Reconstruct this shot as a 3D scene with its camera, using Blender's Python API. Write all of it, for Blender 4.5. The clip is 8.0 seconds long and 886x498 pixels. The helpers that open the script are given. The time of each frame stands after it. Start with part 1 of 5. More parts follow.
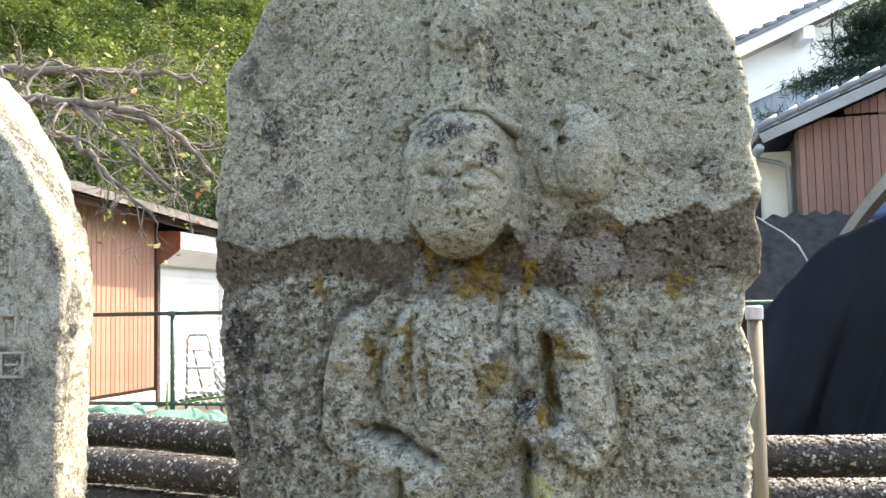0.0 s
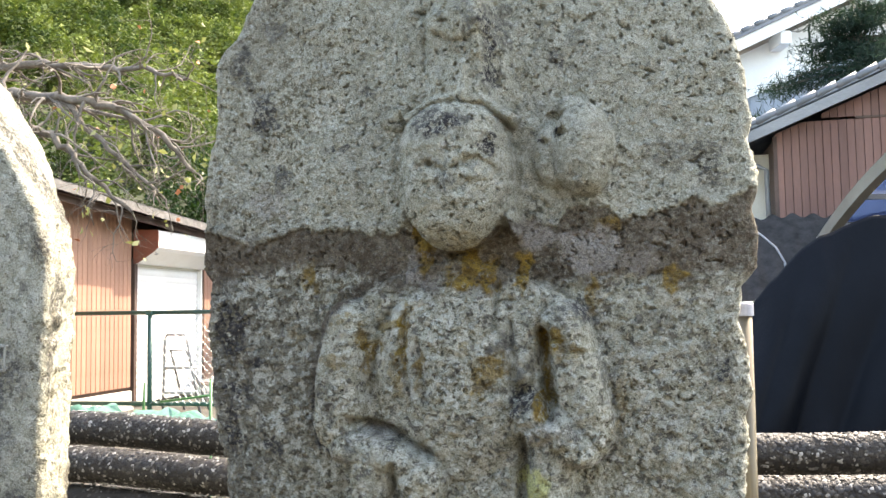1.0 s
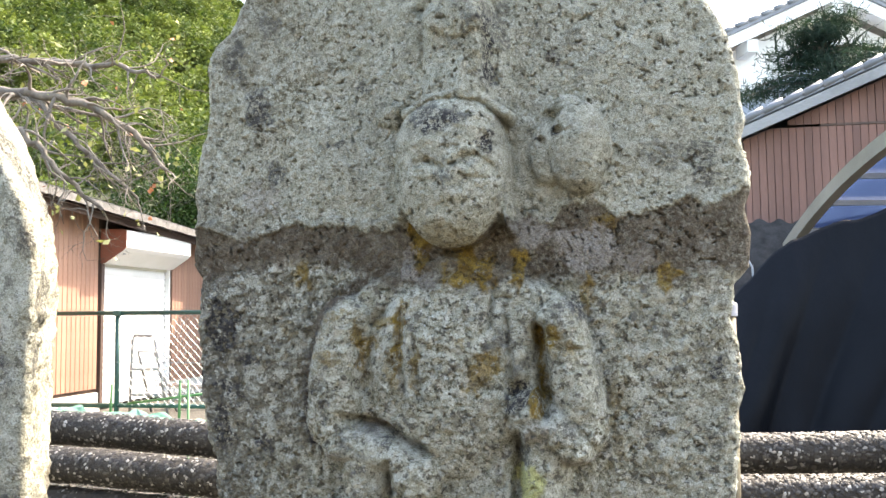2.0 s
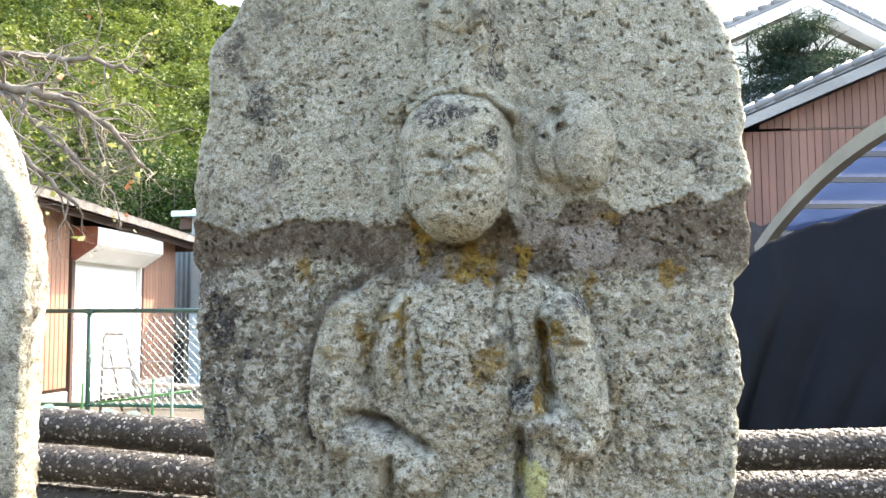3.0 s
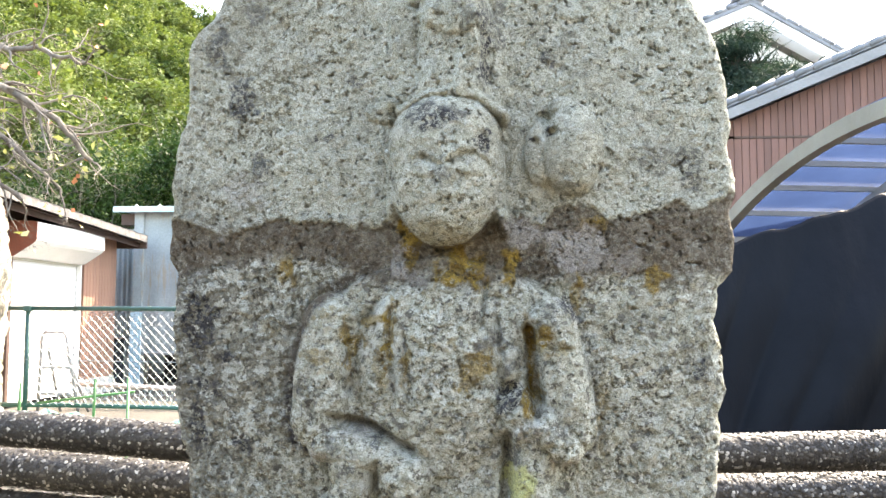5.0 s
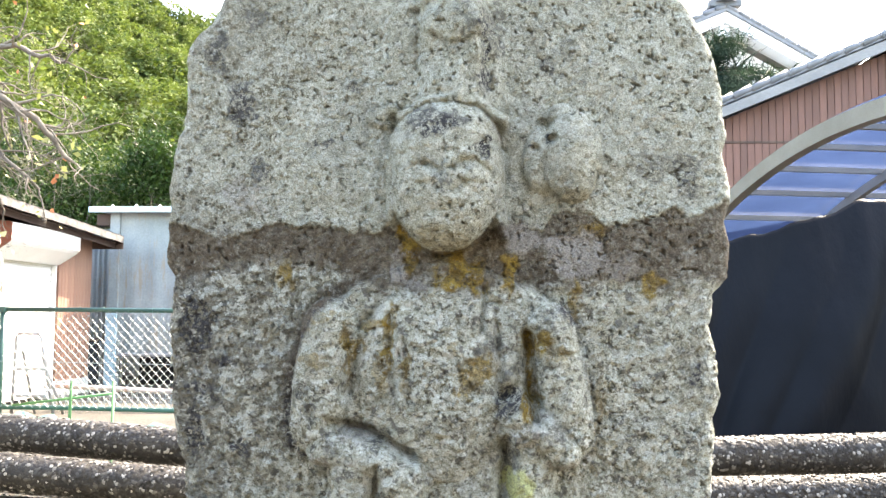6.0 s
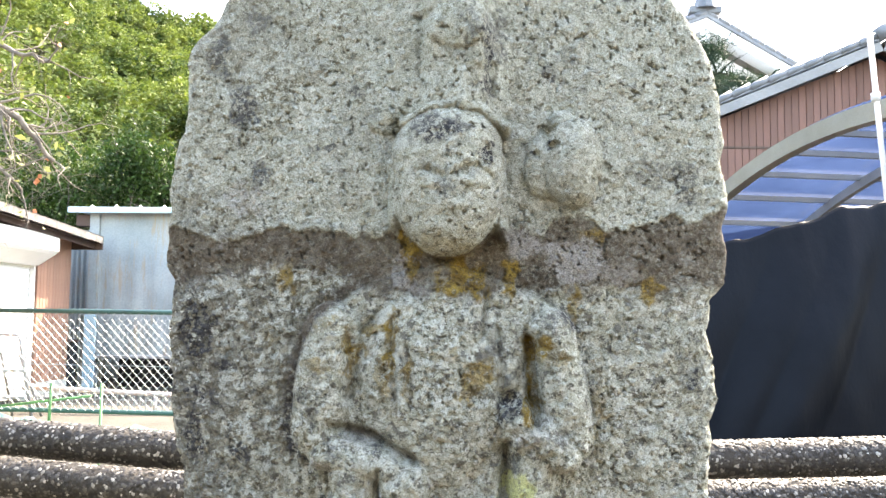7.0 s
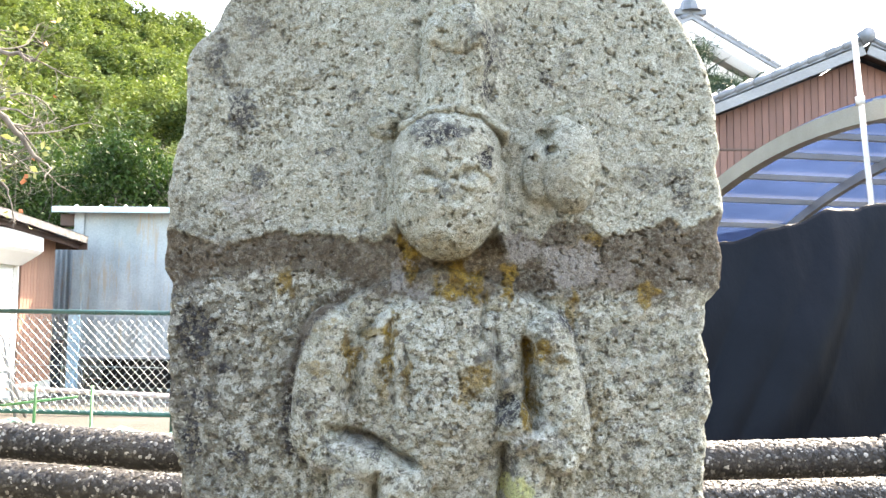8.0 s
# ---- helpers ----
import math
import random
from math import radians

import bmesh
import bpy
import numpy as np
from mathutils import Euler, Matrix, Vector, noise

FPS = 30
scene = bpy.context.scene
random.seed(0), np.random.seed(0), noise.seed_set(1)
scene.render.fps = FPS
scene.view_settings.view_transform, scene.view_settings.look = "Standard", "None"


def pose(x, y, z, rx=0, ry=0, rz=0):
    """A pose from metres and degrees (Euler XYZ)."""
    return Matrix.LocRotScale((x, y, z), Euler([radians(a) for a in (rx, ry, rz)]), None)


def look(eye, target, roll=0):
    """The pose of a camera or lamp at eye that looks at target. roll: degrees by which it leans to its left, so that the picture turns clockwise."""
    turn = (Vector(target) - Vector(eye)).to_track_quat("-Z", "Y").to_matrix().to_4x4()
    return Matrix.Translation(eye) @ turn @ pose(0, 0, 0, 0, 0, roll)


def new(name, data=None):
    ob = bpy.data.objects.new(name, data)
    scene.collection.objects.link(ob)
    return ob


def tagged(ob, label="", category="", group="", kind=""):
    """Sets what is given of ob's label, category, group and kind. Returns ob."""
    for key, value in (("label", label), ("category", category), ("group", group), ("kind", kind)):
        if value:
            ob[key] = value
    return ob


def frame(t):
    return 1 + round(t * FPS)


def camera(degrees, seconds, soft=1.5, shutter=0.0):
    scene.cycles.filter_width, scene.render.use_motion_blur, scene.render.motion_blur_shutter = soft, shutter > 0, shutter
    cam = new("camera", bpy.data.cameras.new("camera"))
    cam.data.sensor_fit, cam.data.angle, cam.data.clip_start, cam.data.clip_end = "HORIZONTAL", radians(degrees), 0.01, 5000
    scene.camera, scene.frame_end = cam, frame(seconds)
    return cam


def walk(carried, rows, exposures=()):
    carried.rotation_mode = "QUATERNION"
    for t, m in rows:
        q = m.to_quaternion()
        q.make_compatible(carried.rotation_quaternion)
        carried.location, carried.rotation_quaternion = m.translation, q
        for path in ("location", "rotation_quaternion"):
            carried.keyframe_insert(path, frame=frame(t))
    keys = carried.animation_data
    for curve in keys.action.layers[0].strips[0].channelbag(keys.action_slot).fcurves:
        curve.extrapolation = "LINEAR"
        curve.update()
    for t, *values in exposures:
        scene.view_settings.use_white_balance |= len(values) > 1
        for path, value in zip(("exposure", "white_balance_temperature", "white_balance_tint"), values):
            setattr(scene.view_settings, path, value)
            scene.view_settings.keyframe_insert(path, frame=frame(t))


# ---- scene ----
cam = camera(54.0, 8.0)
# the whole plan is levelled by this small turn about the stone
LEVEL = pose(0, 0, 1.5) @ pose(0, 0, 0, 3.0, 0.5, 0.0) @ pose(0, 0, -1.635)
PATH = [
    (0, (0.335, -1.582, 1.712), (-0.136, 0.361, 1.748), -1.4),
    (0.5, (0.319, -1.573, 1.703), (-0.128, 0.376, 1.74), -1.2),
    (1, (0.3, -1.568, 1.696), (-0.121, 0.386, 1.735), -1.1),
    (1.5, (0.279, -1.571, 1.691), (-0.106, 0.391, 1.734), -0.9),
    (3, (0.192, -1.587, 1.677), (-0.088, 0.393, 1.723), -0.3),
    (3.5, (0.175, -1.588, 1.676), (-0.076, 0.396, 1.721), -0.1),
    (4, (0.155, -1.583, 1.677), (-0.063, 0.404, 1.72), 0.1),
    (4.5, (0.133, -1.58, 1.679), (-0.049, 0.411, 1.724), 0.3),
    (6, (0.07, -1.592, 1.687), (-0.024, 0.405, 1.739), 0.7),
    (6.5, (0.05, -1.598, 1.69), (-0.019, 0.4, 1.745), 0.9),
    (7, (0.031, -1.602, 1.691), (-0.016, 0.396, 1.749), 1.0),
    (7.5, (0.018, -1.606, 1.693), (-0.009, 0.393, 1.751), 1.1),
    (8, (0.006, -1.611, 1.697), (-0.006, 0.388, 1.756), 1.1),
]
walk(cam, [(t, LEVEL @ look(eye, target, roll)) for t, eye, target, roll in PATH],
     exposures=[(0.0, 2.70, 7500, 12), (1.5, 2.86, 7500, 12), (3.0, 3.18, 7500, 12), (4.5, 3.35, 7550, 12), (6.0, 3.45, 7550, 12), (8.0, 3.49, 7550, 12)])

# ---- daylight: clear sky, sun high to the right and behind the stones ----
SUN = Vector((0.41, 0.52, 0.75)).normalized()
world = bpy.data.worlds.new("daylight")
scene.world = world
world.use_nodes = True
wn = world.node_tree
sky = wn.nodes.new("ShaderNodeTexSky")
sky.sky_type = "NISHITA"
sky.sun_disc = False
sky.sun_elevation = math.asin(SUN.z)
sky.sun_rotation = math.atan2(SUN.x, SUN.y)
sky.dust_density = 2.5
sky.air_density = 1.2
wn.links.new(sky.outputs[0], wn.nodes["Background"].inputs[0])
wn.nodes["Background"].inputs[1].default_value = 0.15
lamp = bpy.data.lights.new("sun", "SUN")
lamp.energy, lamp.angle, lamp.color = 2.2, radians(0.53), (1.0, 0.95, 0.86)
sun = new("sun", lamp)
sun.matrix_world = look(SUN * 40, (0, 0, 0))


# ---- materials ----
def nodes_of(name):
    m = bpy.data.materials.new(name)
    m.use_nodes = True
    t = m.node_tree
    return m, t, t.nodes["Principled BSDF"]


def add(t, kind, **kw):
    n = t.nodes.new(kind)
    for k, v in kw.items():
        if k in n.inputs.keys():
            n.inputs[k].default_value = v
    return n


def coords(t, space="Object"):
    return t.nodes.new("ShaderNodeTexCoord").outputs[space]


def noise_tex(t, vec, scale, detail=6.0, rough=0.6, stretch=None):
    if stretch:
        mp = t.nodes.new("ShaderNodeMapping")
        mp.inputs["Scale"].default_value = stretch
        t.links.new(vec, mp.inputs[0])
        vec = mp.outputs[0]
    n = t.nodes.new("ShaderNodeTexNoise")
    n.inputs["Scale"].default_value, n.inputs["Detail"].default_value, n.inputs["Roughness"].default_value = scale, detail, rough
    t.links.new(vec, n.inputs["Vector"])
    return n.outputs["Fac"]


def ramp(t, fac, stops):
    r = t.nodes.new("ShaderNodeValToRGB")
    while len(r.color_ramp.elements) < len(stops):
        r.color_ramp.elements.new(0.5)
    for e, (p, c) in zip(r.color_ramp.elements, stops):
        e.position = p
        e.color = (*c, 1) if len(c) == 3 else c
    t.links.new(fac, r.inputs[0])
    return r.outputs[0]


def step(t, fac, lo, hi):
    r = t.nodes.new("ShaderNodeMapRange")
    r.interpolation_type = "SMOOTHSTEP"
    r.inputs["From Min"].default_value, r.inputs["From Max"].default_value = lo, hi
    t.links.new(fac, r.inputs["Value"])
    return r.outputs[0]


def mix(t, fac, a, b, blend="MIX"):
    m = t.nodes.new("ShaderNodeMix")
    m.data_type, m.blend_type = "RGBA", blend
    for sock, v in ((m.inputs[0], fac), (m.inputs[6], a), (m.inputs[7], b)):
        if isinstance(v, (int, float)):
            sock.default_value = v
        elif isinstance(v, tuple):
            sock.default_value = (*v, 1)
        else:
            t.links.new(v, sock)
    return m.outputs[2]


def calc(t, op, a, b=0.0):
    m = t.nodes.new("ShaderNodeMath")
    m.operation = op
    for sock, v in zip(m.inputs, (a, b)):
        if isinstance(v, (int, float)):
            sock.default_value = v
        else:
            t.links.new(v, sock)
    return m.outputs[0]


def bump(t, bsdf, height, distance, strength=0.6):
    b = t.nodes.new("ShaderNodeBump")
    b.inputs["Strength"].default_value, b.inputs["Distance"].default_value = strength, distance
    t.links.new(height, b.inputs["Height"])
    t.links.new(b.outputs[0], bsdf.inputs["Normal"])


def attr(t, name):
    a = t.nodes.new("ShaderNodeAttribute")
    a.attribute_name = name
    return a.outputs["Fac"]


def surface(name, c1, c2, scale=3.0, fine=60.0, rough=0.7, metal=0.0, relief=0.002, per_object=0.0, stain=None, stretch=None):
    """Two-scale surface: broad patches between two colours, fine grain, relief and, where given, stains."""
    m, t, b = nodes_of(name)
    v = coords(t)
    big = noise_tex(t, v, scale, stretch=stretch)
    col = ramp(t, big, [(0.32, c1), (0.68, c2)])
    grain = noise_tex(t, v, fine, 3.0, stretch=stretch)
    col = mix(t, 0.35, col, ramp(t, grain, [(0.3, (0.35, 0.35, 0.35)), (0.7, (0.65, 0.65, 0.65))]), "OVERLAY")
    if stain:
        s = step(t, noise_tex(t, v, scale * 1.7, 8.0, 0.7, stretch=(4, 4, 0.5)), 0.52, 0.66)
        col = mix(t, calc(t, "MULTIPLY", s, 0.75), col, stain)
    if per_object:
        r = t.nodes.new("ShaderNodeObjectInfo").outputs["Random"]
        k = calc(t, "ADD", calc(t, "MULTIPLY", r, 2 * per_object), 1 - per_object)
        sc = t.nodes.new("ShaderNodeVectorMath")
        sc.operation = "SCALE"
        t.links.new(col, sc.inputs[0])
        t.links.new(k, sc.inputs["Scale"])
        col = sc.outputs[0]
    t.links.new(col, b.inputs["Base Color"])
    b.inputs["Roughness"].default_value, b.inputs["Metallic"].default_value = rough, metal
    bump(t, b, grain, relief)
    return m


def stone_material(name):
    """Weathered volcanic stone: grey-green crust over darker gaps, flecks and vesicles, ochre stain, lichen and mortar
    where the mesh says so. Its dark and pale masks also hold painted shade and glare.
    """
    m, t, b = nodes_of(name)
    v = coords(t)
    # coordinates bent a little, so that cells and flecks lose their roundness
    wob = t.nodes.new("ShaderNodeTexNoise")
    wob.inputs["Scale"].default_value, wob.inputs["Detail"].default_value = 130.0, 3.0
    t.links.new(v, wob.inputs["Vector"])
    off = t.nodes.new("ShaderNodeVectorMath")
    off.operation = "MULTIPLY_ADD"
    off.inputs[1].default_value = (0.011, 0.011, 0.011)
    t.links.new(wob.outputs["Color"], off.inputs[0])
    t.links.new(v, off.inputs[2])
    w = off.outputs[0]
    n_big = noise_tex(t, v, 5.0, 5.0)
    n_mid = noise_tex(t, v, 42.0, 6.0, 0.7)
    n_crust = noise_tex(t, w, 105.0, 6.0, 0.7)
    n_fine = noise_tex(t, v, 420.0, 4.0, 0.7)
    gap = ramp(t, n_big, [(0.3, (0.16, 0.143, 0.092)), (0.7, (0.27, 0.25, 0.170))])
    crust = ramp(t, n_mid, [(0.32, (0.335, 0.33, 0.25)), (0.5, (0.425, 0.422, 0.335)), (0.68, (0.53, 0.526, 0.435))])
    busy = attr(t, "busy")
    cover = calc(t, "ADD", n_crust, calc(t, "MULTIPLY", calc(t, "SUBTRACT", n_big, 0.5), 0.3))
    cover = calc(t, "ADD", cover, calc(t, "MULTIPLY", attr(t, "pale"), 0.06))
    cover = calc(t, "SUBTRACT", cover, calc(t, "MULTIPLY", busy, 0.008))
    col = mix(t, step(t, cover, 0.385, 0.475), gap, crust)
    col = mix(t, calc(t, "MULTIPLY", step(t, noise_tex(t, w, 210.0, 3.0, 0.6), 0.60, 0.64), 0.7), col, (0.66, 0.66, 0.58))

    def holes(scale, share, size, vec):
        """Dark specks in some of the cells of a net, each of its own size."""
        vo = t.nodes.new("ShaderNodeTexVoronoi")
        vo.inputs["Scale"].default_value = scale
        t.links.new(vec, vo.inputs["Vector"])
        pick = t.nodes.new("ShaderNodeSeparateColor")
        t.links.new(vo.outputs["Color"], pick.inputs[0])
        r = calc(t, "MULTIPLY", calc(t, "MAXIMUM", calc(t, "SUBTRACT", pick.outputs[0], 1 - share), 0.0), size / share)
        return step(t, calc(t, "SUBTRACT", r, vo.outputs["Distance"]), 0.0, 0.05)

    flat = t.nodes.new("ShaderNodeMapping")
    flat.inputs["Rotation"].default_value, flat.inputs["Scale"].default_value = (0.0, 0.7, 0.0), (0.62, 1.0, 1.35)
    t.links.new(w, flat.inputs[0])
    small = calc(t, "MULTIPLY", holes(215.0, 0.60, 0.40, flat.outputs[0]), 0.80)
    large = calc(t, "MULTIPLY", holes(85.0, 0.16, 0.30, w), calc(t, "MULTIPLY", step(t, noise_tex(t, v, 30.0, 3.0), 0.42, 0.55), 0.8))
    specks = calc(t, "MULTIPLY", holes(118.0, 0.55, 0.40, flat.outputs[0]), calc(t, "MULTIPLY", busy, 0.85))
    pit = calc(t, "MAXIMUM", calc(t, "MAXIMUM", calc(t, "MAXIMUM", small, specks), large), calc(t, "MULTIPLY", attr(t, "pit"), 0.45))
    # grey-brown film in broad clouds, thickest leftwards where painted shade joins it
    film_shade = calc(t, "MULTIPLY", calc(t, "MAXIMUM", calc(t, "MULTIPLY", attr(t, "pale"), -1.0), 0.0), 0.95)
    film_shade = calc(t, "MAXIMUM", film_shade, calc(t, "MULTIPLY", step(t, noise_tex(t, v, 9.0, 6.0, 0.65), 0.50, 0.66), 0.30))
    col = mix(t, film_shade, col, ramp(t, n_crust, [(0.38, (0.17, 0.158, 0.118)), (0.62, (0.37, 0.355, 0.285))]))
    # mottled dark lichen, thicker on the lower block
    mottle = calc(t, "MULTIPLY", step(t, noise_tex(t, w, 58.0, 3.5, 0.62), 0.565, 0.59), calc(t, "ADD", calc(t, "MULTIPLY", busy, 0.62), 0.30))
    col = mix(t, mottle, col, ramp(t, n_mid, [(0.35, (0.085, 0.078, 0.066)), (0.65, (0.17, 0.157, 0.135))]))
    plate = calc(t, "MULTIPLY", step(t, noise_tex(t, w, 47.0, 4.0, 0.64), 0.525, 0.545), calc(t, "ADD", calc(t, "MULTIPLY", busy, 0.45), 0.32))
    col = mix(t, plate, col, (0.64, 0.645, 0.555))
    # dark lichen, and the shade of creases and hollows put into the colour
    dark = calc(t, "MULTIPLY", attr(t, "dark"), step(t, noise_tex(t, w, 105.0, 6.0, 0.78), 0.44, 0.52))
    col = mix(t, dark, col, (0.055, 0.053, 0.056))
    mo = calc(t, "MULTIPLY", attr(t, "mortar"), calc(t, "ADD", calc(t, "MULTIPLY", step(t, n_crust, 0.38, 0.54), 0.35), 0.62))
    col = mix(t, mo, col, ramp(t, noise_tex(t, v, 24.0, 7.0, 0.75), [(0.34, (0.066, 0.048, 0.031)), (0.52, (0.125, 0.098, 0.068)), (0.7, (0.24, 0.21, 0.165))]))
    col = mix(t, calc(t, "MULTIPLY", attr(t, "patch"), calc(t, "ADD", calc(t, "MULTIPLY", step(t, n_crust, 0.38, 0.52), 0.55), 0.20)), col, ramp(t, n_mid, [(0.3, (0.31, 0.288, 0.258)), (0.7, (0.47, 0.448, 0.415))]))
    och = calc(t, "MULTIPLY", attr(t, "ochre"), step(t, noise_tex(t, w, 60.0, 6.0, 0.75), 0.36, 0.50))
    col = mix(t, och, col, mix(t, step(t, n_mid, 0.4, 0.6), (0.155, 0.100, 0.026), (0.32, 0.215, 0.042)))
    col = mix(t, calc(t, "MULTIPLY", attr(t, "lichen"), step(t, n_crust, 0.36, 0.48)), col, (0.56, 0.56, 0.24))
    # sunken pits get their darkness in the colour as well
    col = mix(t, calc(t, "MULTIPLY", pit, 0.72), col, (0.05, 0.046, 0.038))
    col = mix(t, 0.65, col, ramp(t, n_fine, [(0.38, (0.24, 0.24, 0.235)), (0.62, (0.76, 0.76, 0.755))]), "OVERLAY")
    t.links.new(col, b.inputs["Base Color"])
    b.inputs["Roughness"].default_value = 0.92
    b.inputs["Specular IOR Level"].default_value = 0.25
    h = calc(t, "ADD", calc(t, "MULTIPLY", n_mid, 0.45), calc(t, "MULTIPLY", n_crust, 0.75))
    h = calc(t, "SUBTRACT", calc(t, "ADD", h, calc(t, "MULTIPLY", n_fine, 0.10)), calc(t, "MULTIPLY", pit, 0.45))
    bump(t, b, h, 0.020, 1.0)
    return m


def leaf_material(name, c1, c2, shine=0.45):
    m, t, b = nodes_of(name)
    r = t.nodes.new("ShaderNodeNewGeometry").outputs["Random Per Island"]
    n = noise_tex(t, coords(t), 0.22, 4.0)
    col = mix(t, 0.68, ramp(t, r, [(0.0, c1), (1.0, c2)]), ramp(t, n, [(0.42, c1), (0.60, c2)]))
    t.links.new(col, b.inputs["Base Color"])
    b.inputs["Roughness"].default_value = shine
    b.inputs["Specular IOR Level"].default_value = 0.08
    tr = t.nodes.new("ShaderNodeBsdfTranslucent")
    t.links.new(mix(t, 1.0, col, (1.5, 1.7, 0.7), "MULTIPLY"), tr.inputs[0])
    ms = t.nodes.new("ShaderNodeMixShader")
    ms.inputs[0].default_value = 0.16
    t.links.new(b.outputs[0], ms.inputs[1])
    t.links.new(tr.outputs[0], ms.inputs[2])
    t.links.new(ms.outputs[0], t.nodes["Material Output"].inputs[0])
    return m


STONE = stone_material("weathered_stone")
PEBBLE, pt, pb = nodes_of("washed_aggregate")
pr_ = pt.nodes.new("ShaderNodeNewGeometry").outputs["Random Per Island"]
pt.links.new(ramp(pt, pr_, [(0.0, (0.012, 0.010, 0.008)), (0.5, (0.032, 0.027, 0.022)), (0.84, (0.075, 0.066, 0.055)), (1.0, (0.36, 0.34, 0.30))]), pb.inputs["Base Color"])
pb.inputs["Roughness"].default_value = 0.6
CEMENT = surface("dark_cement", (0.024, 0.021, 0.018), (0.060, 0.053, 0.044), 9, 120, 0.95, relief=0.006)
GROUND = surface("dusty_ground", (0.04, 0.036, 0.028), (0.085, 0.076, 0.06), 0.8, 30, 0.95, relief=0.02)
BROWN_BOARD = surface("brown_painted_board", (0.31, 0.16, 0.105), (0.41, 0.235, 0.165), 2.5, 80, 0.6, relief=0.001, per_object=0.10, stretch=(1, 1, 0.15))
RED_BOARD = surface("red_brown_board", (0.135, 0.062, 0.046), (0.20, 0.10, 0.076), 2.0, 70, 0.65, relief=0.001, per_object=0.14, stretch=(1, 1, 0.12))
DARK_BOARD = surface("dark_brown_timber", (0.055, 0.032, 0.024), (0.10, 0.06, 0.045), 3, 60, 0.7)
FASCIA = surface("weathered_grey_shingle", (0.075, 0.07, 0.065), (0.18, 0.17, 0.16), 9, 60, 0.9, relief=0.006)
WHITE_STEEL = surface("white_enamelled_steel", (0.74, 0.73, 0.69), (0.84, 0.83, 0.80), 2, 90, 0.4, relief=0.0004)
CREAM = surface("cream_render", (0.55, 0.52, 0.44), (0.66, 0.63, 0.55), 2, 60, 0.9)
PLASTER = surface("white_plaster", (0.76, 0.77, 0.78), (0.86, 0.87, 0.87), 1.2, 50, 0.9)
BLUE_TIN = surface("pale_blue_grey_tin_with_rust", (0.21, 0.245, 0.255), (0.32, 0.35, 0.355), 1.5, 40, 0.5, metal=0.1, relief=0.001, stain=(0.30, 0.23, 0.16))
BLUE_POST = surface("sky_blue_painted_timber", (0.35, 0.50, 0.56), (0.46, 0.60, 0.66), 3, 50, 0.6)
GREEN_PAINT = surface("dark_green_painted_steel", (0.018, 0.06, 0.048), (0.035, 0.10, 0.08), 6, 90, 0.45, relief=0.0004)
WIRE = surface("galvanised_wire", (0.24, 0.265, 0.265), (0.38, 0.405, 0.405), 20, 200, 0.4, metal=0.55, relief=0.0002)
# near-black colour stands in for the lack of light inside openings
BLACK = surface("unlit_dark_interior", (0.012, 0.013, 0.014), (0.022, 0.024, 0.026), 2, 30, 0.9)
TILE = surface("grey_roof_tile", (0.10, 0.108, 0.12), (0.20, 0.21, 0.225), 3, 60, 0.45, relief=0.002, per_object=0.15)
GREY_WOOD = surface("grey_weathered_bargeboard", (0.17, 0.17, 0.172), (0.27, 0.27, 0.272), 2, 60, 0.8, stretch=(0.3, 1, 1))
SLATE_BOARD = surface("blue_grey_weatherboard", (0.24, 0.28, 0.33), (0.33, 0.37, 0.42), 1.5, 40, 0.7, per_object=0.1)
ALU = surface("champagne_aluminium", (0.25, 0.235, 0.205), (0.33, 0.31, 0.27), 2, 90, 0.4, metal=0.4, relief=0.0003)
ALU_DARK = surface("grey_aluminium", (0.20, 0.21, 0.22), (0.28, 0.29, 0.30), 2, 90, 0.45, metal=0.3, relief=0.0003)
RUSTY = surface("rusty_white_pipe", (0.42, 0.40, 0.38), (0.56, 0.54, 0.52), 3, 60, 0.6, stain=(0.38, 0.17, 0.09))
ROOF_SHEET = surface("dark_corrugated_sheet", (0.014, 0.0135, 0.0135), (0.042, 0.040, 0.039), 7, 60, 0.75, relief=0.006)
ROOF_SHEET.node_tree.nodes["Principled BSDF"].inputs["Specular IOR Level"].default_value = 0.15
BARK = surface("pale_bark", (0.075, 0.062, 0.050), (0.21, 0.18, 0.150), 14, 120, 0.9, relief=0.003)
BARK_DARK = surface("dark_bark", (0.05, 0.042, 0.035), (0.11, 0.095, 0.08), 5, 40, 0.95, relief=0.01)
NET = surface("green_netting", (0.05, 0.15, 0.11), (0.11, 0.25, 0.19), 9, 150, 0.8)
STAKE = surface("green_plastic", (0.06, 0.16, 0.05), (0.10, 0.24, 0.09), 9, 90, 0.5)
CAP = surface("grey_plastic_cap", (0.34, 0.34, 0.37), (0.42, 0.42, 0.45), 9, 90, 0.55)
LEAF_HILL = leaf_material("broadleaf_hill", (0.024, 0.045, 0.016), (0.175, 0.205, 0.070), 0.65)
LEAF_DARK = leaf_material("evergreen_leaf", (0.012, 0.030, 0.010), (0.055, 0.09, 0.025), 0.35)
LEAF_DRY = leaf_material("autumn_leaf", (0.16, 0.17, 0.06), (0.36, 0.34, 0.20), 0.5)
NEEDLE = leaf_material("pine_needle", (0.018, 0.034, 0.026), (0.040, 0.060, 0.046), 0.6)
FRUIT = surface("orange_dry_leaf", (0.45, 0.14, 0.06), (0.55, 0.22, 0.10), 20, 90, 0.6)

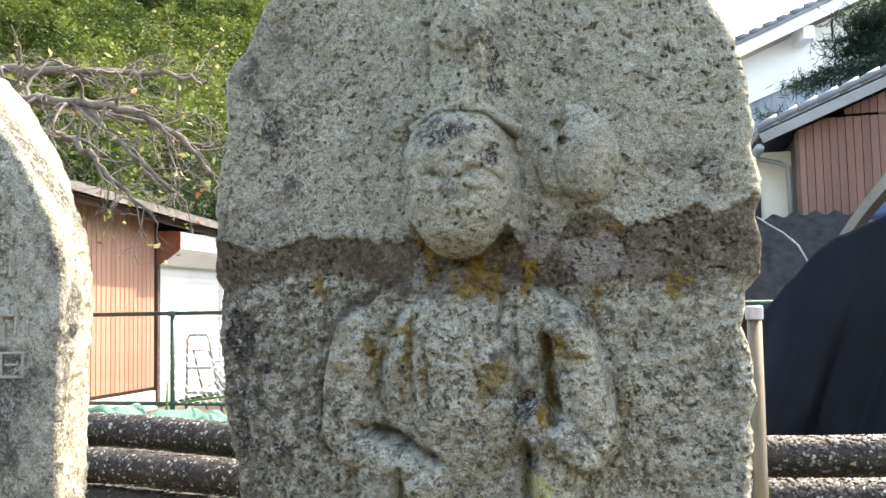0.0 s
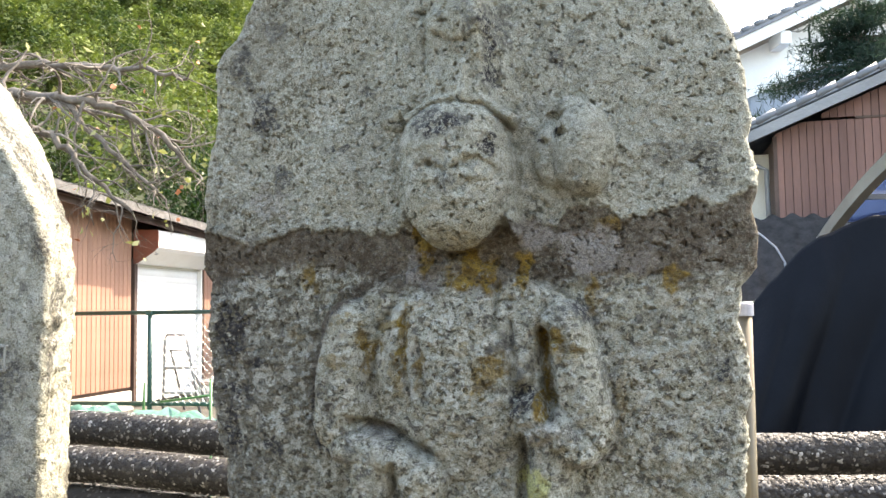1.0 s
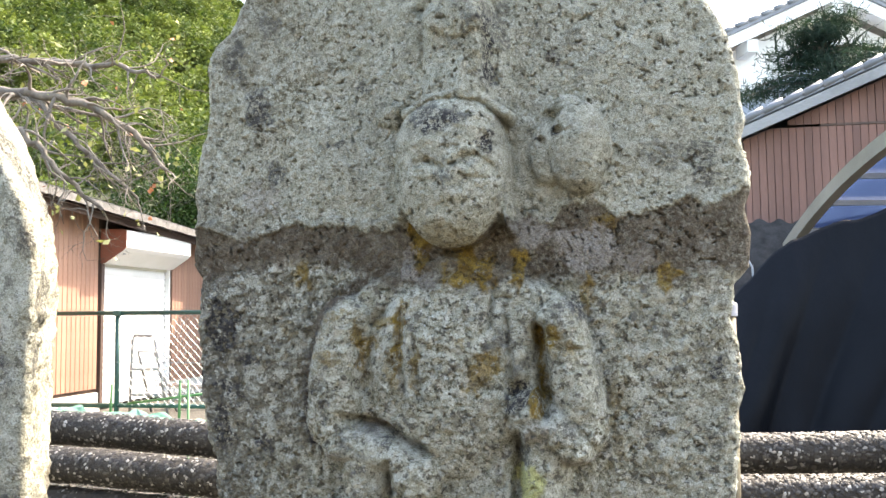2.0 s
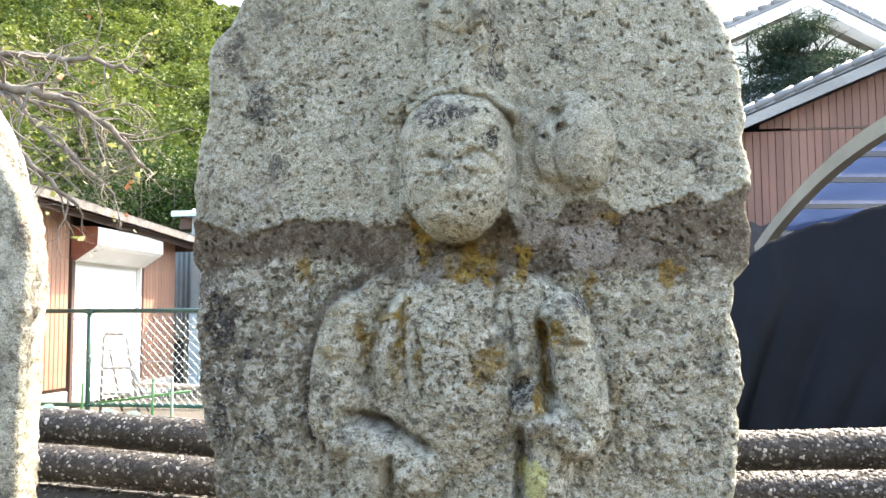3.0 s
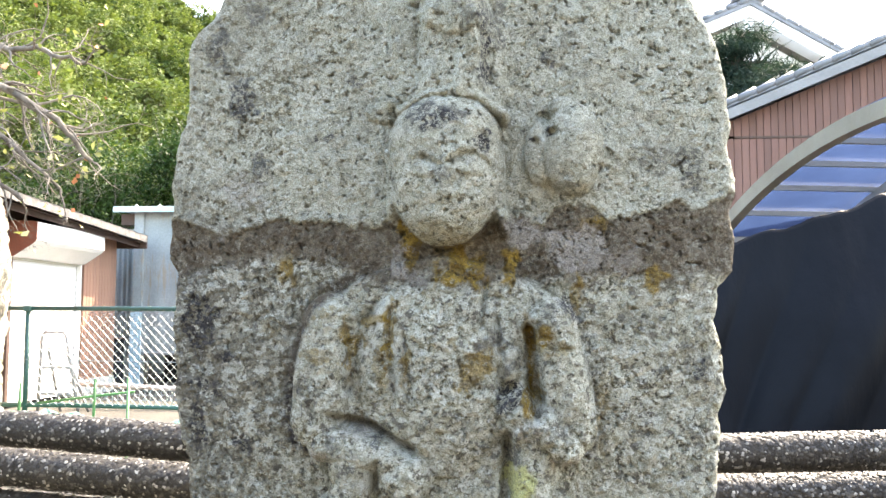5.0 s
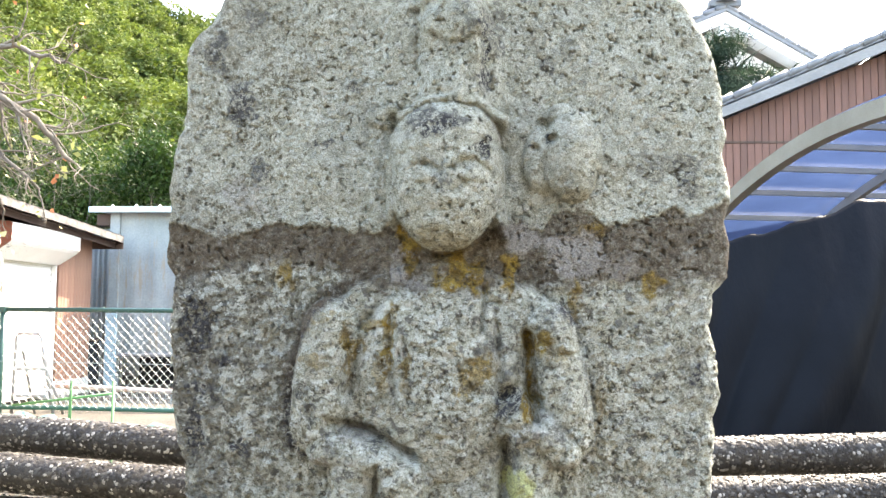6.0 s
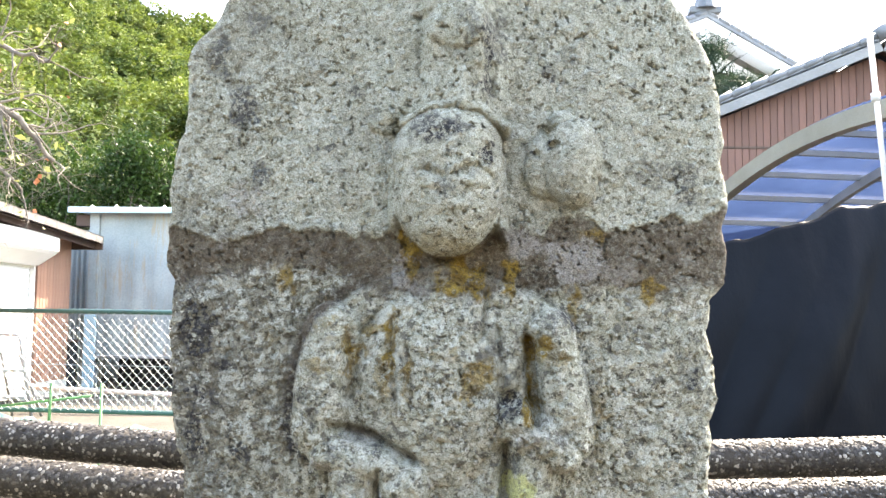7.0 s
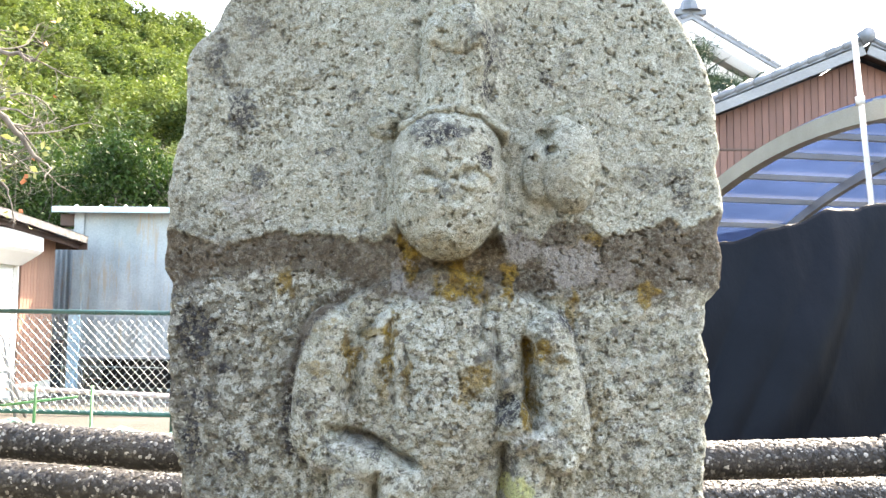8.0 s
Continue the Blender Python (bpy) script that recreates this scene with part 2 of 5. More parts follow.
# black woven tarpaulin
TARP, tt, tb = nodes_of("black_tarpaulin")
tv = coords(tt)
tn = noise_tex(tt, tv, 1.6, 5.0)
tt.links.new(ramp(tt, tn, [(0.3, (0.0028, 0.0036, 0.0052)), (0.7, (0.0060, 0.0076, 0.0108))]), tb.inputs["Base Color"])
tb.inputs["Roughness"].default_value = 0.5
tb.inputs["Specular IOR Level"].default_value = 0.09
bump(tt, tb, noise_tex(tt, tv, 7.0, 5.0, 0.6, stretch=(1, 1, 0.35)), 0.03, 0.35)

# blue-smoke polycarbonate
POLY, pt2, pb2 = nodes_of("blue_smoke_polycarbonate")
pv = noise_tex(pt2, coords(pt2), 2.0, 4.0)
trn = pt2.nodes.new("ShaderNodeBsdfTranslucent")
tpr = pt2.nodes.new("ShaderNodeBsdfTransparent")
pt2.links.new(ramp(pt2, pv, [(0.3, (0.012, 0.022, 0.052)), (0.7, (0.019, 0.033, 0.074))]), trn.inputs[0])
tpr.inputs[0].default_value = (0.18, 0.25, 0.40, 1)
pm1 = pt2.nodes.new("ShaderNodeMixShader")
pm1.inputs[0].default_value = 0.12
pt2.links.new(trn.outputs[0], pm1.inputs[1])
pt2.links.new(tpr.outputs[0], pm1.inputs[2])
gl = pt2.nodes.new("ShaderNodeBsdfGlossy")
gl.inputs["Roughness"].default_value = 0.15
pm2 = pt2.nodes.new("ShaderNodeMixShader")
pm2.inputs[0].default_value = 0.05
pt2.links.new(pm1.outputs[0], pm2.inputs[1])
pt2.links.new(gl.outputs[0], pm2.inputs[2])
pt2.links.new(pm2.outputs[0], pt2.nodes["Material Output"].inputs[0])


# ---- geometry helpers ----
class Geo:
    """Vertices and faces gathered for one mesh."""

    def __init__(self):
        self.v, self.f = [], []

    def box(self, x0, x1, y0, y1, z0, z1, c=0.0, m=None):
        """A box with its edges chamfered by c."""
        b = bmesh.new()
        bmesh.ops.create_cube(b, size=1.0)
        for w in b.verts:
            w.co = Vector(((x0 + x1) / 2 + w.co.x * (x1 - x0), (y0 + y1) / 2 + w.co.y * (y1 - y0), (z0 + z1) / 2 + w.co.z * (z1 - z0)))
        if c:
            bmesh.ops.bevel(b, geom=b.edges[:], offset=c, segments=1, affect="EDGES")
        if m is not None:
            b.transform(m)
        self.take(b)
        return self

    def take(self, b):
        o = len(self.v)
        b.verts.index_update()
        self.v += [tuple(w.co) for w in b.verts]
        self.f += [tuple(o + w.index for w in q.verts) for q in b.faces]
        b.free()
        return self

    def tube(self, pts, radii, n=8, caps=True):
        pts = [Vector(p) for p in pts]
        if isinstance(radii, (int, float)):
            radii = [radii] * len(pts)
        o = len(self.v)
        side = None
        for i, p in enumerate(pts):
            d = (pts[min(i + 1, len(pts) - 1)] - pts[max(i - 1, 0)]).normalized()
            if side is None:
                side = d.orthogonal().normalized()
            side = (side - d * side.dot(d)).normalized()
            up = d.cross(side)
            for k in range(n):
                a = 2 * math.pi * k / n
                self.v.append(tuple(p + (side * math.cos(a) + up * math.sin(a)) * radii[i]))
        for i in range(len(pts) - 1):
            for k in range(n):
                a, b_ = o + i * n + k, o + i * n + (k + 1) % n
                self.f.append((a, b_, b_ + n, a + n))
        if caps:
            self.f.append(tuple(o + k for k in reversed(range(n))))
            self.f.append(tuple(o + (len(pts) - 1) * n + k for k in range(n)))
        return self

    def grid(self, fn, nu, nv):
        o = len(self.v)
        for j in range(nv + 1):
            for i in range(nu + 1):
                self.v.append(tuple(fn(i / nu, j / nv)))
        for j in range(nv):
            for i in range(nu):
                a = o + j * (nu + 1) + i
                self.f.append((a, a + 1, a + nu + 2, a + nu + 1))
        return self

    def mesh(self, name, smooth=False):
        me = bpy.data.meshes.new(name)
        me.from_pydata(self.v, [], self.f)
        if smooth:
            me.polygons.foreach_set("use_smooth", [True] * len(me.polygons))
        me.update()
        return me


def part(name, g, material, parent=None, label="", smooth=False):
    """Links gathered geometry, or a mesh, as one object under its thing."""
    me = g.mesh(name, smooth) if isinstance(g, Geo) else g
    if not me.materials:
        me.materials.append(material)
    ob = new(name, me)
    if parent:
        ob.parent = parent
    if label:
        tagged(ob, label)
    return ob


def thing(name, at, label, category, group="", kind=""):
    """An Empty at the base of a thing; its parts are built in world places and hung under it."""
    ob = new(name)
    ob.empty_display_size = 0.1
    ob["base"] = at
    return tagged(ob, label, category, group, kind)


def lattice(x, y, seed):
    """Smooth value noise on arrays, 0 to 1."""
    rng = np.random.RandomState(seed)
    tab = rng.rand(256, 256)
    xi, yi = np.floor(x).astype(int), np.floor(y).astype(int)
    fx, fy = x - xi, y - yi
    fx, fy = fx * fx * (3 - 2 * fx), fy * fy * (3 - 2 * fy)
    a, b = tab[xi % 256, yi % 256], tab[(xi + 1) % 256, yi % 256]
    c, d = tab[xi % 256, (yi + 1) % 256], tab[(xi + 1) % 256, (yi + 1) % 256]
    return (a * (1 - fx) + b * fx) * (1 - fy) + (c * (1 - fx) + d * fx) * fy


def fbm(x, y, scale, octaves, seed, gain=0.5):
    x, y = 0.91 * x - 0.41 * y, 0.41 * x + 0.91 * y
    total, amp, norm = 0.0, 1.0, 0.0
    for k in range(octaves):
        total = total + amp * lattice(x * scale + 17.3 * k + 40.0, y * scale + 9.1 * k, seed + k)
        norm += amp
        amp *= gain
        scale *= 2.03
        x, y = 0.8 * x - 0.6 * y, 0.6 * x + 0.8 * y
    return total / norm


def smooth(lo, hi, x):
    t = np.clip((x - lo) / (hi - lo), 0, 1)
    return t * t * (3 - 2 * t)


def quads_mesh(name, centres, sizes, tilt_seed, aspect=1.7, flat=0.0):
    """Many small leaf blades as one mesh: each a bent kite of two triangles pairs."""
    rng = np.random.RandomState(tilt_seed)
    n = len(centres)
    d = rng.normal(size=(n, 3))
    d[:, 2] *= 1 - flat
    d /= np.linalg.norm(d, axis=1)[:, None]
    e = rng.normal(size=(n, 3))
    e[:, 2] *= 1 - flat
    e -= d * np.sum(d * e, axis=1)[:, None]
    e /= np.linalg.norm(e, axis=1)[:, None]
    nrm = np.cross(d, e)
    s = sizes[:, None]
    p = np.stack([centres - d * s * aspect / 2, centres + e * s * 0.5 + nrm * s * 0.18, centres + d * s * aspect / 2, centres - e * s * 0.5 + nrm * s * 0.18], 1)
    me = bpy.data.meshes.new(name)
    me.vertices.add(4 * n)
    me.vertices.foreach_set("co", p.reshape(-1))
    idx = np.arange(n)[:, None] * 4
    tri = np.concatenate([idx + [0, 1, 2], idx + [0, 2, 3]], 1).reshape(-1)
    me.loops.add(6 * n)
    me.loops.foreach_set("vertex_index", tri)
    me.polygons.add(2 * n)
    me.polygons.foreach_set("loop_start", np.arange(2 * n) * 3)
    me.update(calc_edges=True)
    me.validate()
    return me


G = 0.45  # level of the ground

# ---- ground ----
g = Geo()
g.grid(lambda u, v: (-600 + 1200 * u, -500 + 1100 * v, G), 40, 40)
ground = part("ground", g, GROUND)
tagged(ground, "bare dusty earth with fine gravel", "ground", kind="structure")

# unseen wall behind the path, added to block low sky and bounce sunlight
unseen_wall = part("unseen_wall", Geo().box(-16, 16, -5.3, -5.0, G - 0.1, 3.3, 0.02), surface("unseen_wall_grey", (0.12, 0.112, 0.095), (0.20, 0.185, 0.155), 1.2, 20, 0.9))
tagged(unseen_wall, "plain grey weathered board wall", "wall", kind="structure")

# ---- the stones ----
def stone_slab(name, z_rows, left, right, front, thick, taper, nx, relief, marks, seed, round_=0.022):
    """A closed slab of rough stone. left, right: edge of the face at each height; front: face depth from relief(x, z);
    taper: how much narrower the back is. marks(x, z) gives the stain and tone masks of the face."""
    rng = np.random.RandomState(seed)
    zs = z_rows
    nz = len(zs)
    l, r = left(zs), right(zs)
    u = np.linspace(-1, 1, nx)
    X = (l + r)[:, None] / 2 + (r - l)[:, None] / 2 * u[None, :]
    Z = np.repeat(zs[:, None], nx, 1)
    edge = np.minimum(X - l[:, None], r[:, None] - X)
    rad = round_
    t = np.clip(1 - edge / rad, 0, 1)
    fall = rad * (1 - np.sqrt(np.clip(1 - t * t, 0, 1)))
    H, masks = relief(X, Z), marks(X, Z)
    Y = front - H + fall
    # sides and back
    ns, nb = 24, 9
    mid = (l + r) / 2
    lb, rb = mid + (l - mid) * taper, mid + (r - mid) * taper
    wob = lambda k: (fbm(zs, zs * 0 + 40.0 + 0.012 * k, 20.0, 5, seed, 0.62) - 0.5) * 0.042
    cols_x, cols_y = [X], [Y]
    yr = Y[:, -1]
    for k in range(1, ns + 1):
        f = k / (ns + 1)
        cols_x.append((r + (rb - r) * f + wob(k))[:, None])
        cols_y.append((yr + (thick - yr) * f)[:, None])
    for k in range(nb):
        f = k / (nb - 1)
        cols_x.append((rb + (lb - rb) * f)[:, None])
        cols_y.append((thick + 0.03 * math.sin(math.pi * f) + wob(200 + k))[:, None])
    yl = Y[:, 0]
    for k in range(1, ns + 1):
        f = 1 - k / (ns + 1)
        cols_x.append((l + (lb - l) * f - wob(400 + k))[:, None])
        cols_y.append((yl + (thick - yl) * f)[:, None])
    X2, Y2 = np.concatenate(cols_x, 1), np.concatenate(cols_y, 1)
    n = X2.shape[1]
    Z2 = np.repeat(zs[:, None], n, 1)
    co = np.stack([X2, Y2, Z2], 2).reshape(-1, 3)
    j, i = np.meshgrid(np.arange(nz - 1), np.arange(n), indexing="ij")
    a, b = j * n + i, j * n + (i + 1) % n
    quads = np.stack([a, b, b + n, a + n], 2).reshape(-1, 4)
    side_masks = marks(*np.meshgrid(20.0 + 0.011 * np.arange(n - nx), zs))
    me = bpy.data.meshes.new(name)
    faces = quads.tolist() + [list(range(n))[::-1], [(nz - 1) * n + k for k in range(n)]]
    me.from_pydata(co.tolist(), [], faces)
    me.polygons.foreach_set("use_smooth", [True] * len(me.polygons))
    for key, m in masks.items():
        full = np.zeros((nz, n))
        full[:, :nx] = m
        full[:, nx:] = side_masks[key]
        at = me.attributes.new(key, "FLOAT", "POINT")
        at.data.foreach_set("value", full.reshape(-1).astype(np.float32))
    me.update()
    return me


def curve(zk, xk, rough, seed):
    def fn(z):
        base = np.interp(z, zk, xk)
        return base + (fbm(z, z * 0 + 3.3, 16.0, 4, seed, 0.6) - 0.5) * rough
    return fn


def dome(x, z, cx, cz, a, b, power=2.0):
    """1 in the middle, 0 at the rim of an ellipse and beyond."""
    q = ((x - cx) / a) ** 2 + ((z - cz) / b) ** 2
    return np.clip(1 - q, 0, 1) ** (1 / power)


def limb(x, z, ax, az, bx, bz, r):
    """Rounded bar between two places: height 0 to 1 across it."""
    px, pz = bx - ax, bz - az
    t = np.clip(((x - ax) * px + (z - az) * pz) / (px * px + pz * pz), 0, 1)
    d = np.hypot(x - ax - t * px, z - az - t * pz)
    return np.sqrt(np.clip(1 - (d / r) ** 2, 0, 1))


def groove(x, z, ax, az, bx, bz, r):
    px, pz = bx - ax, bz - az
    t = np.clip(((x - ax) * px + (z - az) * pz) / (px * px + pz * pz), 0, 1)
    d = np.hypot(x - ax - t * px, z - az - t * pz)
    return np.exp(-(d / r) ** 2)


def blob(x, z, cx, cz, a, b, seed, soft=0.35, ragged=2.4):
    """A ragged patch of stain or tone."""
    x, z = x + (fbm(x, z, 48.0, 3, seed + 500) - 0.5) * 0.034, z + (fbm(x, z, 48.0, 3, seed + 600) - 0.5) * 0.034
    q = np.hypot((x - cx) / a, (z - cz) / b) + (fbm(x, z, 26.0, 5, seed, 0.65) - 0.5) * ragged
    return 1 - smooth(1 - soft, 1 + soft * 0.3, q)


def body_shape(x, z):
    """How far inside the seated body's outline a place lies, in metres."""
    left = np.interp(z, [0.9, 1.30, 1.340, 1.367, 1.408, 1.49, 1.551, 1.608, 1.654, 1.69, 1.72], [-0.19, -0.198, -0.220, -0.262, -0.274, -0.269, -0.253, -0.225, -0.174, -0.11, 0.0])
    right = np.interp(z, [0.9, 1.30, 1.339, 1.356, 1.379, 1.457, 1.535, 1.593, 1.638, 1.66, 1.69, 1.72], [0.19, 0.20, 0.214, 0.250, 0.263, 0.264, 0.257, 0.228, 0.188, 0.15, 0.09, 0.0])
    return np.minimum(x - left, right - x) * (0.85 - 0.25 * smooth(1.58, 1.68, z))


# the fracture: lower rim of the upper block and upper rim of the lower one
RIM_UP_X = [-0.493, -0.423, -0.378, -0.324, -0.221, -0.173, -0.11, 0.0, 0.091, 0.136, 0.176, 0.193, 0.243, 0.285, 0.367, 0.41, 0.445, 0.502]
RIM_UP_Z = [1.777, 1.741, 1.749, 1.763, 1.766, 1.757, 1.764, 1.765, 1.769, 1.773, 1.765, 1.791, 1.802, 1.775, 1.784, 1.803, 1.789, 1.815]
RIM_LOW_X = [-0.493, -0.417, -0.351, -0.264, -0.19, -0.137, -0.074, 0.07, 0.15, 0.249, 0.308, 0.385, 0.442, 0.499]
RIM_LOW_Z = [1.673, 1.694, 1.706, 1.708, 1.684, 1.661, 1.658, 1.663, 1.672, 1.662, 1.682, 1.661, 1.681, 1.673]


def fracture(x, z):
    """1 inside the broken band, ragged at both rims; and the jittered heights of its rims."""
    up = np.interp(x, RIM_UP_X, RIM_UP_Z) + (fbm(x, x * 0 + 1.7, 38.0, 4, 61, 0.6) - 0.5) * 0.026
    low = np.interp(x, RIM_LOW_X, RIM_LOW_Z) + (fbm(x, x * 0 + 5.7, 30.0, 4, 67, 0.6) - 0.5) * 0.035
    jag = z + (fbm(x, z, 55.0, 3, 71, 0.6) - 0.5) * 0.022
    return up - jag, jag - low


def lift(low, high, m):
    """Height of a carved form: a quick rise to low at its rim, then rounding up by high."""
    return low * smooth(0.0, 0.3, m) + high * m


def head_shape(x, z):
    """0 at the head's outline to 1 on the middle of the face: broad at the brow, straight cheeks, blunt chin."""
    a = 0.098 - 0.020 * smooth(1.80, 1.73, z) - 0.006 * smooth(1.92, 1.97, z)
    q = np.abs((x - 0.001) / a) ** 2.5 + np.where(z > 1.845, np.abs((z - 1.845) / 0.138) ** 4.5, np.abs((z - 1.845) / 0.123) ** 2.6)
    return np.clip(1 - q, 0, 1) ** 0.40


def figure_relief(x, z):
    wx = x + (fbm(x, z, 11.0, 3, 5) - 0.5) * 0.012 + (fbm(x, z, 60.0, 3, 6) - 0.5) * 0.005
    wz = z + (fbm(x, z, 11.0, 3, 9) - 0.5) * 0.012 + (fbm(x, z, 60.0, 3, 10) - 0.5) * 0.005
    base = 0.034 * (1 - np.clip(np.abs(x) / 0.5, 0, 1) ** 2) + (fbm(x, z, 4.0, 3, 3) - 0.5) * 0.018
    inside = body_shape(wx, wz)
    h = base + 0.036 * smooth(-0.002, 0.016, inside)
    h = h - 0.052 * np.exp(-((inside + 0.006) / 0.008) ** 2) * smooth(1.70, 1.68, z) * (0.35 + 0.65 * (x < 0))
    # chest, sleeves, knees
    h = np.maximum(h, base + lift(0.015, 0.062, dome(wx, wz, -0.01, 1.50, 0.150, 0.20)))
    h = np.maximum(h, base + lift(0.030, 0.050, limb(wx, wz, -0.198, 1.590, -0.222, 1.415, 0.052)))
    h = np.maximum(h, base + lift(0.028, 0.054, limb(wx, wz, 0.190, 1.590, 0.222, 1.410, 0.044)))
    # his right forearm, fist and the cloth that hangs from it
    h = np.maximum(h, base + lift(0.036, 0.056, limb(wx, wz, -0.205, 1.376, -0.135, 1.368, 0.034)))
    h = np.maximum(h, base + lift(0.034, 0.060, limb(wx, wz, -0.150, 1.372, -0.055, 1.335, 0.036)))
    h = np.maximum(h, base + lift(0.036, 0.066, dome(wx, wz, -0.066, 1.322, 0.052, 0.050)))
    h = np.maximum(h, base + lift(0.036, 0.052, limb(wx, wz, -0.158, 1.345, -0.160, 1.22, 0.044)))
    # his left forearm, hand and the held staff
    h = np.maximum(h, base + lift(0.036, 0.060, limb(wx, wz, 0.208, 1.385, 0.130, 1.440, 0.036)))
    h = np.maximum(h, base + lift(0.030, 0.062, dome(wx, wz, 0.145, 1.412, 0.050, 0.036)))
    h = np.maximum(h, base + lift(0.034, 0.050, limb(wx, wz, 0.160, 1.385, 0.146, 1.20, 0.036)))
    h = np.maximum(h, base + lift(0.022, 0.030, dome(wx, wz, 0.0, 1.22, 0.25, 0.12)))
    # cuts: sleeve slots, arm creases, folds of the robe
    h = h - 0.050 * groove(wx, wz, 0.151, 1.578, 0.158, 1.438, 0.011)
    h = h - 0.022 * groove(wx, wz, 0.158, 1.575, 0.190, 1.566, 0.008) - 0.012 * groove(wx, wz, 0.175, 1.556, 0.238, 1.546, 0.006)
    h = h - 0.016 * groove(wx, wz, 0.092, 1.60, 0.102, 1.47, 0.006)
    h = h - 0.030 * groove(wx, wz, 0.111, 1.402, 0.106, 1.24, 0.007)
    h = h - 0.022 * groove(wx, wz, 0.114, 1.482, 0.120, 1.455, 0.013)
    h = h - 0.034 * groove(wx, wz, -0.195, 1.422, -0.126, 1.404, 0.008) - 0.034 * groove(wx, wz, -0.126, 1.404, -0.050, 1.368, 0.008)
    h = h - 0.020 * groove(wx, wz, -0.112, 1.350, -0.120, 1.285, 0.006)
    h = h - 0.018 * groove(wx, wz, -0.166, 1.575, -0.166, 1.470, 0.009)
    h = h - 0.014 * groove(wx, wz, -0.115, 1.626, -0.160, 1.575, 0.007)
    h = h - 0.013 * groove(wx, wz, -0.094, 1.610, -0.081, 1.455, 0.006)
    h = h - 0.012 * groove(wx, wz, -0.064, 1.560, -0.050, 1.455, 0.006)
    h = h - 0.014 * groove(wx, wz, 0.072, 1.655, 0.068, 1.585, 0.006)
    h = h + 0.007 * groove(wx, wz, 0.124, 1.60, 0.126, 1.46, 0.014)
    h = h - 0.010 * dome(wx, wz, 0.052, 1.50, 0.03, 0.04)
    # broken band, filled back with rough mortar
    over, under = fracture(x, z)
    band = smooth(0, 0.008, over) * smooth(-0.012, 0.022, under)
    h = h - band * (0.018 + 0.026 * (fbm(x, z, 24.0, 4, 23, 0.6) - 0.35)) * (1 - 0.55 * smooth(0.0, 0.05, inside))
    h = h + 0.005 * np.exp(-((over + 0.006) / 0.008) ** 2)
    lump = dome(x, z, 0.239, 1.722, 0.080, 0.040) + dome(x, z, 0.142, 1.744, 0.040, 0.034) + 0.8 * dome(x, z, -0.079, 1.702, 0.022, 0.048)
    h = h + band * 0.020 * lump
    # tall headdress: side lappet, main block, worn knob above
    lap = smooth(-0.135, -0.090, wx) * smooth(0.110, 0.075, wx) * smooth(1.955, 1.985, wz) * (1 - smooth(2.26, 2.34, wz))
    h = np.maximum(h, base + 0.020 * lap)
    col = smooth(-0.075, -0.030, wx) * smooth(0.092, 0.055, wx) * smooth(1.955, 1.975, wz) * (1 - smooth(2.26, 2.34, wz))
    h = np.maximum(h, base + col * (0.048 + 0.018 * smooth(-0.05, 0.05, wx) + 0.030 * (fbm(x, z, 17.0, 4, 41, 0.6) - 0.4)))
    h = h + 0.020 * dome(wx, wz, 0.018, 2.128, 0.068, 0.040) + 0.012 * dome(wx, wz, 0.060, 2.10, 0.030, 0.05)
    h = h - 0.020 * groove(wx, wz, 0.066, 2.085, 0.072, 2.012, 0.007)
    h = h - 0.006 * groove(wx, wz, -0.053, 2.125, -0.053, 2.050, 0.006)
    h = h + 0.008 * groove(wx, wz, 0.025, 2.040, 0.025, 1.985, 0.008)
    h = h - 0.010 * groove(wx, wz, -0.055, 2.150, -0.030, 2.150, 0.010)
    h = h + 0.016 * dome(wx, wz, -0.112, 1.966, 0.034, 0.022)
    # head, ears, circlet
    face = head_shape(wx, wz)
    h = h - 0.010 * np.exp(-((np.hypot(wx / 0.106, (wz - 1.840) / 0.130) - 1.0) / 0.05) ** 2)
    h = np.maximum(h, base + lift(0.018, 0.092, face))
    h = np.maximum(h, base + 0.050 * limb(wx, wz, 0.090, 1.895, 0.096, 1.780, 0.014))
    h = np.maximum(h, base + 0.058 * limb(wx, wz, 0.094, 1.782, 0.103, 1.752, 0.009))
    h = np.maximum(h, base + 0.040 * limb(wx, wz, -0.098, 1.885, -0.096, 1.780, 0.012))
    ring = 0.0
    for ax, az, bx, bz in ((-0.074, 1.958, -0.036, 1.980), (-0.036, 1.980, 0.012, 1.987), (0.012, 1.987, 0.056, 1.978), (0.056, 1.978, 0.100, 1.948)):
        ring = np.maximum(ring, limb(wx, wz, ax, az, bx, bz, 0.0115))
    h = np.maximum(h, base + 0.070 * np.sqrt(ring))
    # worn features
    for ax, az, bx, bz in ((0.010, 1.860, 0.030, 1.873), (0.030, 1.873, 0.055, 1.874), (0.055, 1.874, 0.080, 1.856), (-0.054, 1.868, -0.032, 1.872), (-0.032, 1.872, -0.006, 1.856)):
        h = h - 0.0050 * groove(wx, wz, ax, az, bx, bz, 0.0045) + 0.002 * groove(wx, wz, ax, az + 0.010, bx, bz + 0.010, 0.006)
    for ex in (-0.034, 0.049):
        h = h + 0.0035 * dome(wx, wz, ex, 1.851, 0.024, 0.012) - 0.003 * groove(wx, wz, ex - 0.016, 1.837, ex + 0.016, 1.836, 0.004)
    h = h + 0.007 * groove(wx, wz, 0.006, 1.866, 0.004, 1.824, 0.011) - 0.003 * dome(wx, wz, -0.012, 1.830, 0.008, 0.010) - 0.003 * dome(wx, wz, 0.021, 1.828, 0.008, 0.010)
